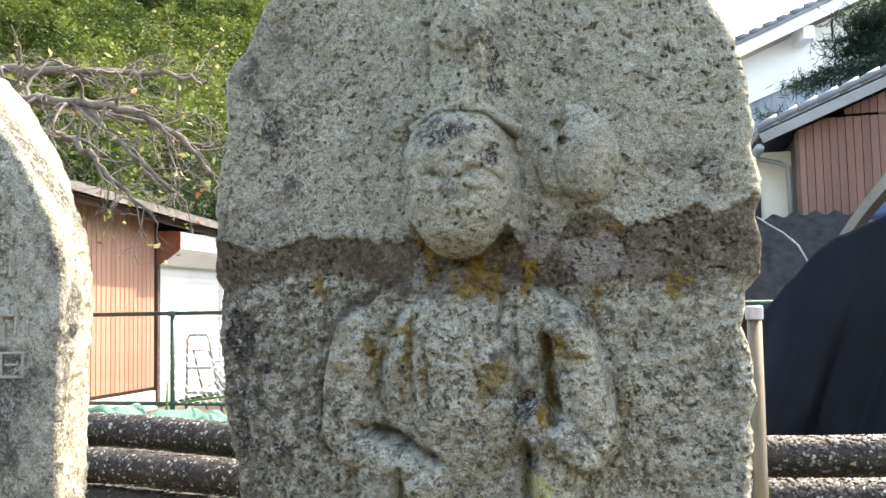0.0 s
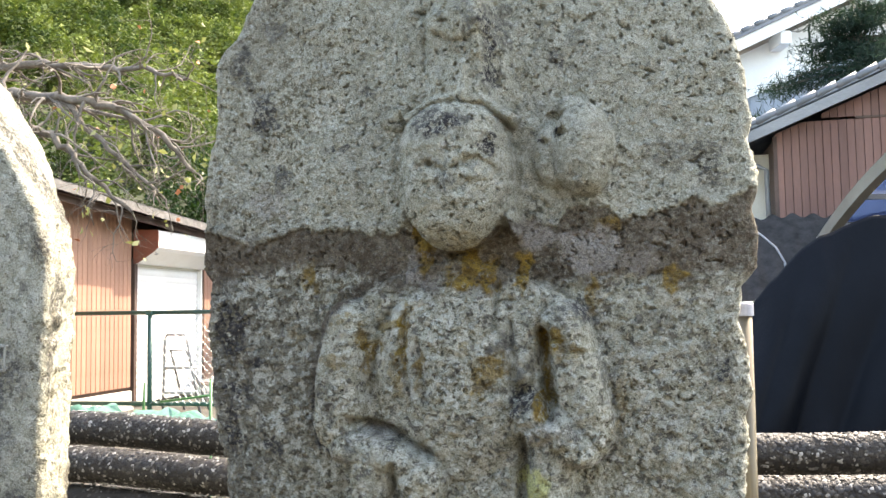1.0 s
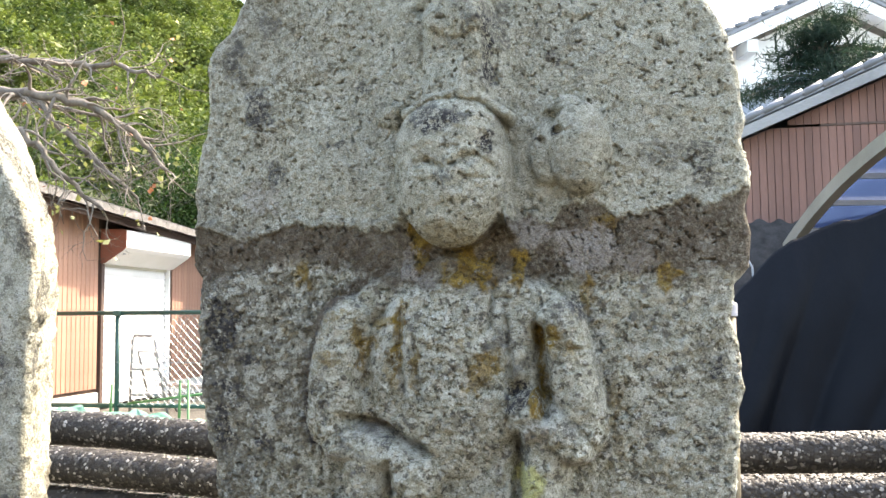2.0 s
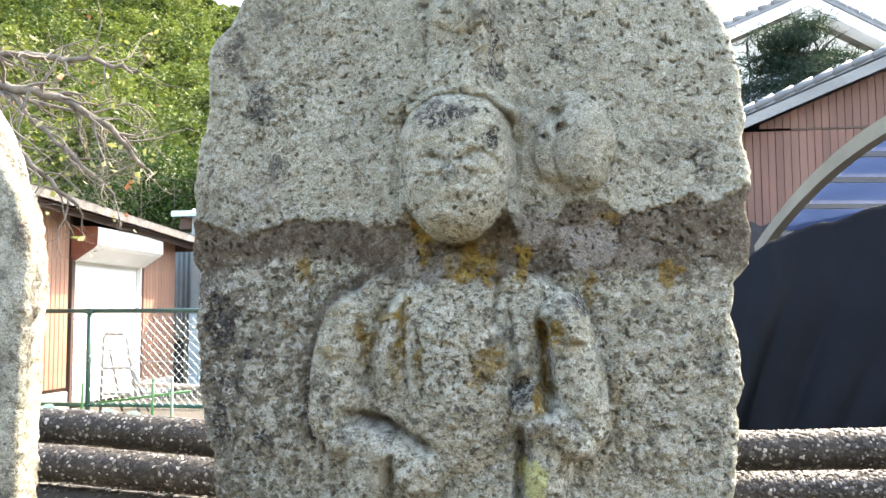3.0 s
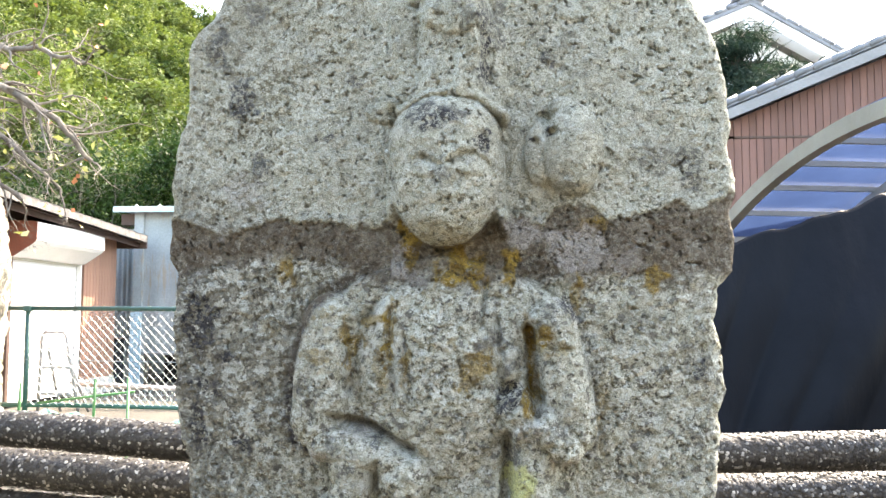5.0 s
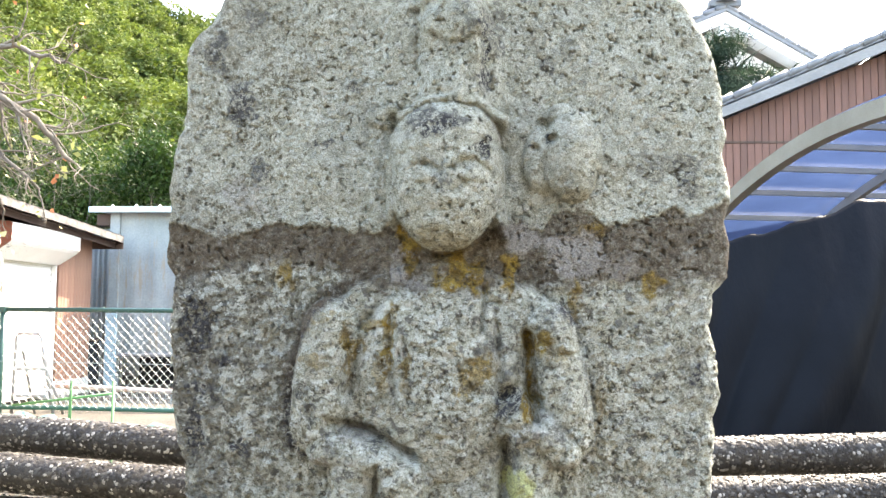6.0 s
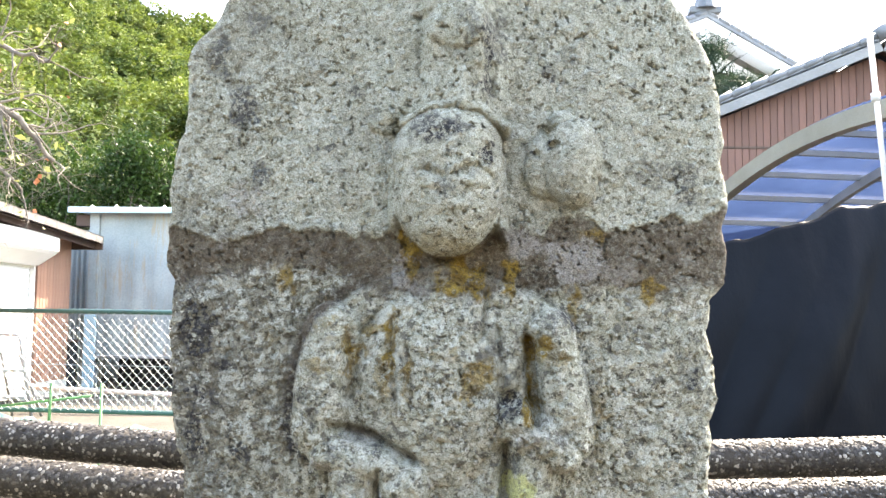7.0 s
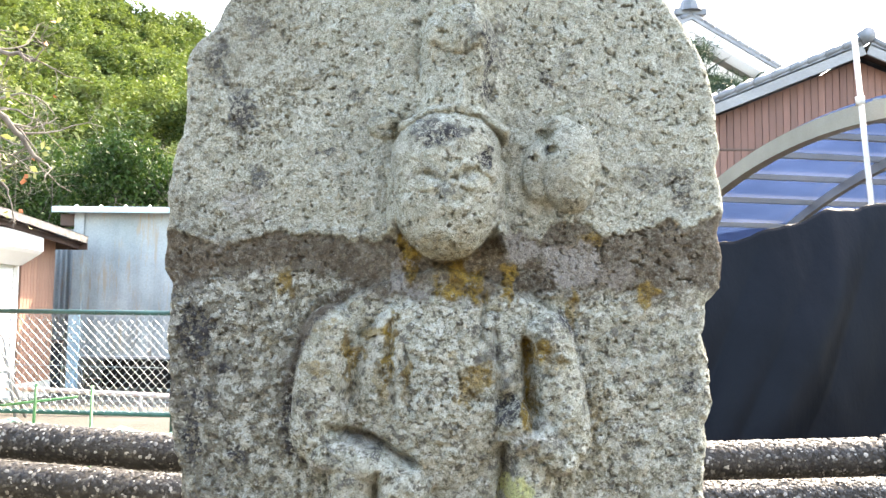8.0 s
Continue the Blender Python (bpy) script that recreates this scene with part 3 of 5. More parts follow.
    h = h - 0.0015 * groove(wx, wz, -0.012, 1.797, 0.022, 1.796, 0.006)
    h = h - 0.011 * dome(wx, wz, 0.066, 1.898, 0.013, 0.021)
    h = h + 0.008 * face * (fbm(x, z, 46.0, 4, 47, 0.65) - 0.5)
    # round boss beside the head
    h = np.maximum(h, base + lift(0.018, 0.044, dome(wx, wz, 0.224, 1.895, 0.056, 0.082)))
    h = np.maximum(h, base + lift(0.006, 0.024, dome(wx, wz, 0.172, 1.890, 0.036, 0.058)))
    h = np.maximum(h, base + lift(0.006, 0.030, dome(wx, wz, 0.206, 1.966, 0.026, 0.022)))
    h = h - 0.022 * dome(wx, wz, 0.186, 1.922, 0.011, 0.009) - 0.010 * dome(wx, wz, 0.172, 1.955, 0.016, 0.010) - 0.012 * dome(wx, wz, 0.156, 1.908, 0.008, 0.008)
    # weathering
    rough = 1.0 + 0.8 * smooth(1.70, 1.66, z)
    h = h + rough * ((fbm(x, z, 26.0, 4, 13, 0.6) - 0.5) * 0.011 + (fbm(x, z, 95.0, 3, 19, 0.6) - 0.5) * 0.0075)
    return h - 0.0055 * pits(x, z)


def pits(x, z):
    """Open vesicles: short slanting gashes and round holes, thicker in some places than in others."""
    gash = smooth(0.73, 0.79, fbm(x * 0.8 + z * 0.5, z * 0.7 - x * 0.4, 150.0, 2, 77, 0.5))
    return gash * smooth(0.30, 0.5, fbm(x, z, 12.0, 3, 79))


# stains and painted tones as (x, z, half width, half height, strength)
OCHRE_BROAD = ((0.026, 1.686, 0.050, 0.036, 1.2), (0.116, 1.688, 0.018, 0.030, 1.0), (-0.068, 1.755, 0.017, 0.024, 1.0), (-0.058, 1.709, 0.016, 0.034, 0.9), (0.265, 1.764, 0.034, 0.013, 0.7), (0.375, 1.666, 0.022, 0.022, 0.85),
               (-0.295, 1.677, 0.030, 0.034, 0.75), (0.229, 1.641, 0.014, 0.034, 0.7), (0.168, 1.572, 0.024, 0.018, 0.9), (0.152, 1.504, 0.011, 0.074, 0.9))
OCHRE_RUNS = ((-0.115, 1.594, 0.031, 0.012, 0.7), (-0.166, 1.535, 0.010, 0.056, 0.8), (-0.151, 1.56, 0.022, 0.011, 0.7), (-0.09, 1.565, 0.010, 0.061, 0.8), (-0.063, 1.516, 0.010, 0.051, 0.7), (-0.106, 1.505, 0.011, 0.041, 0.5), (0.058, 1.502, 0.027, 0.033, 0.75),
              (0.014, 1.556, 0.022, 0.012, 0.5), (-0.218, 1.529, 0.041, 0.010, 0.55), (-0.202, 1.609, 0.018, 0.013, 0.55), (0.189, 1.552, 0.041, 0.009, 0.6), (0.278, 1.462, 0.015, 0.071, 0.4), (-0.326, 1.569, 0.018, 0.012, 0.3), (0.155, 1.47, 0.014, 0.041, 0.7))
# dark spots: lichen, with the shade of holes, creases and brows painted in
DARK_ABOVE = ((-0.384, 1.987, 0.035, 0.061, 0.9), (-0.351, 1.865, 0.016, 0.022, 0.8), (-0.176, 2.026, 0.02, 0.014, 0.8), (0.178, 2.061, 0.014, 0.024, 0.85), (0.387, 1.886, 0.061, 0.027, 0.5), (0.44, 1.867, 0.027, 0.035, 0.6), (-0.423, 2.09, 0.022, 0.041, 0.8),
              (-0.356, 2.146, 0.027, 0.02, 0.6), (0.066, 2.055, 0.012, 0.05, 0.95), (0.032, 2.102, 0.031, 0.061, 0.5), (0.083, 2.121, 0.02, 0.051, 0.6), (0.204, 2.095, 0.031, 0.014, 0.4), (0.341, 2.039, 0.016, 0.014, 0.4), (-0.221, 1.914, 0.01, 0.01, 0.7))
DARK_HEAD = ((-0.024, 1.94, 0.039, 0.022, 0.8), (0.03, 1.944, 0.029, 0.016, 0.7), (0.066, 1.897, 0.013, 0.02, 1), (0.0, 1.838, 0.018, 0.022, 0.6), (0.046, 1.866, 0.022, 0.005, 0.4), (-0.026, 1.866, 0.018, 0.005, 0.4),
             (-0.019, 1.924, 0.022, 0.016, 0.6), (0.186, 1.922, 0.01, 0.008, 1), (0.172, 1.954, 0.016, 0.01, 0.8), (0.156, 1.908, 0.007, 0.007, 0.9))
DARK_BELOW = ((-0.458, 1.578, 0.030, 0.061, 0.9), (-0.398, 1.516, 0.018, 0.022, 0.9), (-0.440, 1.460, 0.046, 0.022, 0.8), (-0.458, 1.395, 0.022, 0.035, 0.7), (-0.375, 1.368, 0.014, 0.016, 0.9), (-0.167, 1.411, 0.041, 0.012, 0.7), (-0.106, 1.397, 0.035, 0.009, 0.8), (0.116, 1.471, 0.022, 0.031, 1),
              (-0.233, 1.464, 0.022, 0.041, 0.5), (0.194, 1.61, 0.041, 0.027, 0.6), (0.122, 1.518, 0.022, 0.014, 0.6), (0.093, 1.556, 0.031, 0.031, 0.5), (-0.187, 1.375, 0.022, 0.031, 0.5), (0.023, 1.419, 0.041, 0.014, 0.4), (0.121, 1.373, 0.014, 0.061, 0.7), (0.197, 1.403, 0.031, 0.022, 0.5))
DARK_SIDES = ((0.445, 1.515, 0.02, 0.041, 0.5), (0.454, 1.5, 0.012, 0.014, 0.8), (0.393, 1.534, 0.014, 0.01, 0.6), (0.248, 1.513, 0.01, 0.051, 0.5), (0.439, 1.388, 0.016, 0.027, 0.5), (-0.488, 1.676, 0.02, 0.02, 0.5), (-0.221, 1.685, 0.031, 0.016, 0.4), (0.317, 1.593, 0.051, 0.022, 0.3))
# paler spots on boss, face, chest, sleeves and forearms
PALE_SPOTS = ((0.224, 1.895, 0.050, 0.075, 0.9), (0.03, 1.90, 0.06, 0.03, 0.5), (0.126, 1.530, 0.014, 0.075, 1.0), (0.02, 1.61, 0.06, 0.035, 0.8), (0.215, 1.46, 0.035, 0.06, 0.8), (0.15, 1.415, 0.05, 0.03, 0.8), (-0.21, 1.48, 0.03, 0.08, 0.6), (-0.12, 1.36, 0.08, 0.04, 0.6), (0.13, 1.64, 0.05, 0.03, 0.7), (0.30, 1.84, 0.06, 0.03, 0.5))
# pale mortar in the fracture; more pale patches on forearms, hands and elbow
PALE_PATCHES = ((0.142, 1.744, 0.040, 0.034, 1.1), (0.239, 1.721, 0.060, 0.038, 1.0), (-0.079, 1.702, 0.020, 0.045, 0.9), (-0.372, 1.825, 0.035, 0.045, 0.7), (-0.137, 1.407, 0.035, 0.016, 0.6), (0.149, 1.417, 0.035, 0.022, 0.5), (-0.411, 1.748, 0.02, 0.016, 0.5),
               (0.446, 1.642, 0.035, 0.035, 0.3), (-0.049, 1.663, 0.027, 0.014, 0.6), (0.315, 1.701, 0.027, 0.035, 0.5), (-0.204, 1.355, 0.014, 0.018, 0.9), (0.226, 1.36, 0.031, 0.012, 0.8))


def stains(x, z, spots, seed, ragged=2.2):
    total = np.zeros_like(x)
    for k, (cx, cz, a, b, s) in enumerate(spots):
        total = total + s * blob(x, z, cx, cz, a, b, seed + k, 0.35, ragged)
    return total


def figure_marks(x, z):
    inside = body_shape(x, z)
    head = head_shape(x, z) > 0.02
    over, under = fracture(x, z)
    band = smooth(-0.004, 0.004, over) * smooth(-0.026, 0.012, under)
    band = band * np.where(head, 0.0, 1.0)
    band = band * (1 - 0.6 * smooth(0.52, 0.62, fbm(x, z, 24.0, 4, 233, 0.6)) * smooth(0.035, 0.0, under))
    # mortar stain at the shoulder, drawn down the arm's groove as painted shade
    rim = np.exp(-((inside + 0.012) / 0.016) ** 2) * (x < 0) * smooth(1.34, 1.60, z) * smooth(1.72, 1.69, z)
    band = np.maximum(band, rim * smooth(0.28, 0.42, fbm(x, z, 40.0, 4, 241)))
    ochre = stains(x, z, OCHRE_BROAD, 101, 1.5) + stains(x, z, OCHRE_RUNS, 121)
    ochre = ochre * np.where(head, 0.25, 1.0) + 0.3 * blob(x, z, 0.0, 1.735, 0.07, 0.03, 140)
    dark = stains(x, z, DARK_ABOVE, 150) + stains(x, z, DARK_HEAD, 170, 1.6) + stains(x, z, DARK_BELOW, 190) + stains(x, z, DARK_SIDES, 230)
    # left margin darker: dirt, plus the dimmer light on that side painted in
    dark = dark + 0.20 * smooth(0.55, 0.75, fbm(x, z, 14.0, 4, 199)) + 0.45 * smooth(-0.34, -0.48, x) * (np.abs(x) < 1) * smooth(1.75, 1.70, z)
    # outline groove painted darker: its dirt and shade put into the colour
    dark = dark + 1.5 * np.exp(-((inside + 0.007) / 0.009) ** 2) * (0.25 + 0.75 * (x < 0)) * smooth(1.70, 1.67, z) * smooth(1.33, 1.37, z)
    # paler to the right, duller to the left: glare and dim light painted in
    pale = -1.1 * smooth(-0.08, -0.40, x) * (x > -1) + smooth(0.40, 0.62, fbm(x, z, 5.0, 4, 211)) * 0.4 + 0.45 * smooth(-0.01, 0.02, inside) + 0.45 * smooth(0.0, 0.25, x) + 0.5 * smooth(1.755, 1.78, z) + 0.75 * stains(x, z, PALE_SPOTS, 301)
    busy = smooth(1.765, 1.70, z) * (0.75 + 0.5 * (fbm(x, z, 8.0, 3, 217) - 0.5))
    return {"ochre": np.clip(ochre, 0, 1), "mortar": np.clip(band, 0, 1), "dark": np.clip(dark, 0, 1), "pale": np.clip(pale, -1, 1.6), "patch": np.clip(stains(x, z, PALE_PATCHES, 251, 1.5), 0, 1), "pit": pits(x, z),
            "busy": np.clip(busy, 0, 1), "lichen": 0.9 * blob(x, z, 0.132, 1.319, 0.033, 0.037, 271, 0.3, 0.8)}


zl = [0.5, 1.238, 1.324, 1.41, 1.496, 1.583, 1.67, 1.70, 1.724, 1.779, 1.833, 1.932, 1.953, 2.03, 2.10, 2.125, 2.145, 2.193, 2.30, 2.40, 2.46]
xl = [-0.468, -0.477, -0.486, -0.504, -0.510, -0.515, -0.512, -0.527, -0.529, -0.521, -0.524, -0.508, -0.499, -0.495, -0.489, -0.470, -0.445, -0.423, -0.346, -0.204, -0.031]
zr = [0.5, 1.267, 1.327, 1.368, 1.428, 1.469, 1.53, 1.59, 1.652, 1.682, 1.743, 1.784, 1.825, 1.866, 1.907, 1.937, 2.009, 2.061, 2.113, 2.165, 2.28, 2.38, 2.46]
xr = [0.473, 0.483, 0.489, 0.494, 0.490, 0.506, 0.496, 0.483, 0.490, 0.513, 0.518, 0.508, 0.518, 0.516, 0.505, 0.514, 0.507, 0.497, 0.474, 0.447, 0.356, 0.234, 0.031]
rows_z = np.concatenate([np.linspace(0.5, 1.18, 50, endpoint=False), np.linspace(1.18, 2.22, 560), np.linspace(2.225, 2.46, 50)])
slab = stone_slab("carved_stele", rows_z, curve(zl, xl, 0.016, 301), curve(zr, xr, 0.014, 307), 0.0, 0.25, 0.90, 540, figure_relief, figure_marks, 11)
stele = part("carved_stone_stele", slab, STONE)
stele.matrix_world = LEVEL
tagged(stele, "weathered grey stone stele with seated figure carved in relief, mended crack", "stone carving")


def plain_relief(x, z):
    return (fbm(x, z, 3.0, 3, 401) - 0.5) * 0.03 + (fbm(x, z, 24.0, 4, 403, 0.6) - 0.5) * 0.010 + (fbm(x, z, 80.0, 3, 405) - 0.5) * 0.004


def plain_marks(x, z):
    zero = np.zeros_like(x)
    return {"ochre": 0.1 * smooth(0.6, 0.75, fbm(x, z, 7.0, 4, 411)), "mortar": zero, "dark": 0.85 * smooth(0.50, 0.68, fbm(x, z, 8.0, 4, 413)), "pale": 0.7 * smooth(0.45, 0.6, fbm(x, z, 6.0, 4, 415)), "patch": zero, "lichen": zero, "pit": pits(x, z), "busy": 0.5 + zero}


zs2 = [0.4, 1.147, 1.29, 1.45, 1.518, 1.595, 1.697, 1.79, 1.906, 2.01, 2.09, 2.13]
xs2 = [-0.835, -0.819, -0.811, -0.804, -0.797, -0.801, -0.832, -0.879, -0.961, -1.06, -1.18, -1.30]
rows2 = np.linspace(0.4, 2.13, 400)
right2 = curve(zs2, xs2, 0.014, 421)
slab2 = stone_slab("standing_stone", rows2, lambda z: -2.62 - right2(z), right2, -0.10, 0.25, 0.645, 280, plain_relief, plain_marks, 12, 0.018)
stone2 = part("standing_stone", slab2, STONE)
tagged(stone2, "rounded grey stone slab with faint carved writing, sunlit side", "standing stone")
# worn writing: plain strokes
WORN = surface("worn_pale_carving", (0.22, 0.215, 0.18), (0.36, 0.35, 0.30), 60, 200, 0.95, relief=0.004)
for x, z, w, h in ((-0.915, 1.500, 0.045, 0.006), (-0.897, 1.485, 0.006, 0.050), (-0.925, 1.468, 0.005, 0.028), (-0.872, 1.470, 0.005, 0.026), (-0.905, 1.425, 0.060, 0.006), (-0.930, 1.400, 0.005, 0.048), (-0.880, 1.400, 0.005, 0.048),
                   (-0.905, 1.402, 0.030, 0.005), (-0.905, 1.378, 0.052, 0.006), (-0.912, 1.600, 0.006, 0.05), (-0.935, 1.585, 0.03, 0.006)):
    st = Geo().box(x - w / 2, x + w / 2, -0.108, -0.085, z - h / 2, z + h / 2, 0.0015)
    part("stroke", st, WORN, stone2)

# ---- imitation-log edging behind the stones ----
def pebbles(name, path, radius, count, seed, size):
    """Small stones set all over a round bar that follows path."""
    rng = np.random.RandomState(seed)
    ico = np.array([(0, 0, 1), (0.894, 0, 0.447), (0.276, 0.851, 0.447), (-0.724, 0.526, 0.447), (-0.724, -0.526, 0.447), (0.276, -0.851, 0.447)] )
    fan = np.array([(0, 1, 2), (0, 2, 3), (0, 3, 4), (0, 4, 5), (0, 5, 1)])
    pts = [Vector(p) for p in path]
    seg = [(b - a).length for a, b in zip(pts, pts[1:])]
    V, Fc = [], []
    for k in range(count):
        s = rng.rand() * sum(seg)
        i = 0
        while i < len(seg) - 1 and s > seg[i]:
            s -= seg[i]
            i += 1
        d = (pts[i + 1] - pts[i]).normalized()
        c = pts[i] + d * s
        e1 = Vector((0, 0, 1))
        e2 = d.cross(e1).normalized()
        a = rng.rand() * 2 * math.pi
        nrm = e1 * math.cos(a) + e2 * math.sin(a)
        tan = (d * rng.normal() + e1.cross(nrm) * rng.normal() + nrm.cross(d) * rng.normal())
        tan = (tan - nrm * tan.dot(nrm)).normalized()
        bi = nrm.cross(tan)
        w = size * (0.55 + 0.9 * rng.rand() ** 1.5)
        l = w * (1.0 + 0.7 * rng.rand())
        c = c + nrm * (radius - 0.18 * w)
        o = len(V)
        for q in ico:
            V.append(tuple(c + tan * (q[0] * l) + bi * (q[1] * w) + nrm * (q[2] * w * 0.75 - 0.1 * w)))
        Fc += [tuple(int(o + t) for t in f) for f in fan]
    me = bpy.data.meshes.new(name)
    me.from_pydata(V, [], Fc)
    me.polygons.foreach_set("use_smooth", [True] * len(me.polygons))
    return me


def log_rail(path, radius, seed, count, label):
    root = thing("imitation_log", path[0], label, "log edging", "stacked imitation logs")
    g = Geo()
    pts = []
    for a, b in zip(path, path[1:]):
        for k in range(12):
            pts.append(Vector(a).lerp(Vector(b), k / 12))
    pts.append(Vector(path[-1]))
    rr = [radius * (0.90 + 0.03 * math.sin(k * 1.9 + seed)) for k in range(len(pts))]
    part("core", g.tube(pts, rr, 20), CEMENT, root, smooth=True)
    agg = part("aggregate", pebbles("aggregate", path, radius * 0.95, count, seed, 0.0050), PEBBLE, root, "exposed washed pebbles")
    tagged(agg, kind="stuff")
    return root


R = 0.060
for k, (y, z) in enumerate(((1.10, 1.098), (0.985, 1.000), (0.985, 0.878), (0.985, 0.756), (0.985, 0.634), (0.985, 0.512))):
    n = (20000, 20000, 9000, 1500, 800, 600)[k]
    log_rail([(-2.6, y + 0.02, z + 0.03), (-1.4, y + 0.01, z), (-0.85, y, z - 0.036), (0.2, y, z - 0.050), (0.75, y - 0.005, z - 0.041), (1.32, y - 0.015, z - 0.020)], R, 500 + k, n, "dark concrete log with exposed pebble aggregate")
    log_rail([(1.335, y - 0.02, z - 0.012), (2.1, y - 0.16, z + 0.02)], R, 520 + k, n // 5, "dark concrete log with pebble aggregate, angled end piece")

# capped post in front of the logs
post = thing("capped_post", (0.565, 0.66, G), "slim beige metal post with a grey plastic cap", "post")
part("pole", Geo().tube([(0.560, 0.66, G - 0.05), (0.568, 0.66, 1.462)], 0.0175, 16), surface("tarnished_beige_pipe", (0.09, 0.07, 0.042), (0.20, 0.165, 0.105), 8, 60, 0.4, metal=0.3, stretch=(3, 3, 0.1)), post, smooth=True)
cap_ = Geo().tube([(0.568, 0.66, 1.455), (0.568, 0.66, 1.484), (0.568, 0.66, 1.489)], [0.0215, 0.0215, 0.017], 18)
part("cap", cap_, CAP, post, "grey plastic cap", smooth=False)

# ---- brown shed with a roller shutter ----
XS = -5.2
shed = thing("brown_shed", (XS, 7.5, G), "brown board shed with white roller shutter and deep eaves", "shed")
g = Geo().box(XS - 2.6, XS - 0.02, 3.6, 7.34, 0.66, 2.80, 0.004).box(XS - 2.6, XS - 0.02, 8.86, 9.86, 0.66, 2.60, 0.004).box(XS - 2.6, XS - 0.02, 7.34, 8.86, 2.09, 2.62, 0.004)
part("wall", g, DARK_BOARD, shed)
part("plinth", Geo().box(XS - 2.6, XS + 0.01, 3.6, 7.33, G - 0.05, 0.66, 0.01).box(XS - 2.6, XS + 0.01, 8.87, 9.88, G - 0.05, 0.66, 0.01), CREAM, shed, "pale concrete plinth")
board = Geo().box(-0.02, 0.006, -0.038, 0.038, 0.70, 2.66, 0.004).mesh("board")
y = 4.2
while y < 9.84:
    if not 7.25 < y < 8.93:
        part("board", board, BROWN_BOARD, shed).location = (XS, y, 0.0 if y < 8 else -0.08)
    y += 0.0815
part("trim", Geo().box(XS - 0.04, XS + 0.03, 7.285, 7.345, 0.5, 2.13, 0.004), DARK_BOARD, shed, "dark door jamb")
part("trim", Geo().box(XS - 0.04, XS + 0.02, 8.855, 8.885, 0.5, 2.13, 0.004), WHITE_STEEL, shed, "white door jamb")
sh = part("shutter", Geo().box(XS - 0.06, XS - 0.045, 7.345, 8.855, 0.5, 2.1), WHITE_STEEL, shed, "white roller shutter")
slat = Geo().grid(lambda u, v: (0.006 * math.sin(math.pi * v), 1.508 * (u - 0.5), 0.0745 * v), 1, 5).mesh("slat", True)
for k in range(21):
    part("slat", slat, WHITE_STEEL, sh).location = (XS - 0.044, 8.10, 0.52 + 0.0757 * k)
part("head_rail", Geo().box(XS - 0.05, XS - 0.005, 7.35, 8.85, 2.055, 2.10, 0.004), CREAM, sh, "beige slot of the shutter")
# roller box: sloping under-side, brown end cap
prof = [(0.0, 2.08), (0.05, 2.085), (0.26, 2.22), (0.30, 2.26), (0.30, 2.44), (0.285, 2.455), (0.0, 2.47)]
def prism(y0, y1, profile, x0):
    q = Geo()
    n = len(profile)
    for yy in (y0, y1):
        q.v += [(x0 + a, yy, b) for a, b in profile]
    q.f += [(k, (k + 1) % n, (k + 1) % n + n, k + n) for k in range(n)]
    q.f += [tuple(range(n))[::-1], tuple(range(n, 2 * n))]
    return q
bx = part("shutter_box", prism(7.30, 8.87, prof, XS + 0.008), WHITE_STEEL, shed, "white steel shutter housing")
part("end_cap", prism(7.285, 7.298, [(a * 1.03, b) for a, b in prof], XS + 0.008), surface("red_brown_cap", (0.20, 0.06, 0.035), (0.26, 0.085, 0.05), 4, 60, 0.6), bx, "red-brown end cap")
part("cover_bracket", Geo().box(XS + 0.19, XS + 0.24, 7.38, 7.42, 2.185, 2.20, 0.003), ALU_DARK, bx)
def roof_z(y):
    return 2.80 - 0.047 * (y - 4.0)
g = Geo()
g.grid(lambda u, v: (XS + 0.40 - 3.2 * u, 3.4 + 6.46 * v, roof_z(3.4 + 6.46 * v) - 0.10 + 0.50 * u), 6, 20)
part("soffit", g, DARK_BOARD, shed, "dark brown soffit")
g = Geo()
g.grid(lambda u, v: (XS + 0.43 - 3.25 * u, 3.38 + 6.50 * v, roof_z(3.4 + 6.46 * v) + 0.012 + 0.50 * u + 0.002 * math.sin(v * 190)), 8, 160)
part("roof", g, FASCIA, shed, "grey weathered shingle roof")
g = Geo()
g.grid(lambda u, v: (XS + 0.425 + 0.0015 * math.sin(v * 170), 3.38 + 6.50 * v, roof_z(3.4 + 6.46 * v) + 0.014 - (0.095 + 0.003 * math.sin(v * 410) + 0.002 * math.sin(v * 97)) * (1 - u)), 3, 420)
part("shingle_edge", g, FASCIA, shed, "ragged grey shingle edge")
# fascia coloured dark brown to carry the shade below the shingle edge
g = Geo()
for a, b in ((3.4, 6.6), (6.605, 9.88)):
    g.v += [(XS + 0.30, a, roof_z(a) - 0.15), (XS + 0.32, a, roof_z(a) - 0.15), (XS + 0.32, a, roof_z(a) - 0.055), (XS + 0.30, a, roof_z(a) - 0.055), (XS + 0.30, b, roof_z(b) - 0.15), (XS + 0.32, b, roof_z(b) - 0.15), (XS + 0.32, b, roof_z(b) - 0.055), (XS + 0.30, b, roof_z(b) - 0.055)]
    o = len(g.v) - 8
    g.f += [tuple(o + i for i in q) for q in ((0, 1, 5, 4), (1, 2, 6, 5), (2, 3, 7, 6), (3, 0, 4, 7), (0, 3, 2, 1), (4, 5, 6, 7))]
part("fascia", g, DARK_BOARD, shed, "dark brown fascia board")
part("end_board", Geo().box(XS - 2.5, XS + 0.42, 9.865, 9.89, 2.36, 2.50, 0.004), DARK_BOARD, shed)

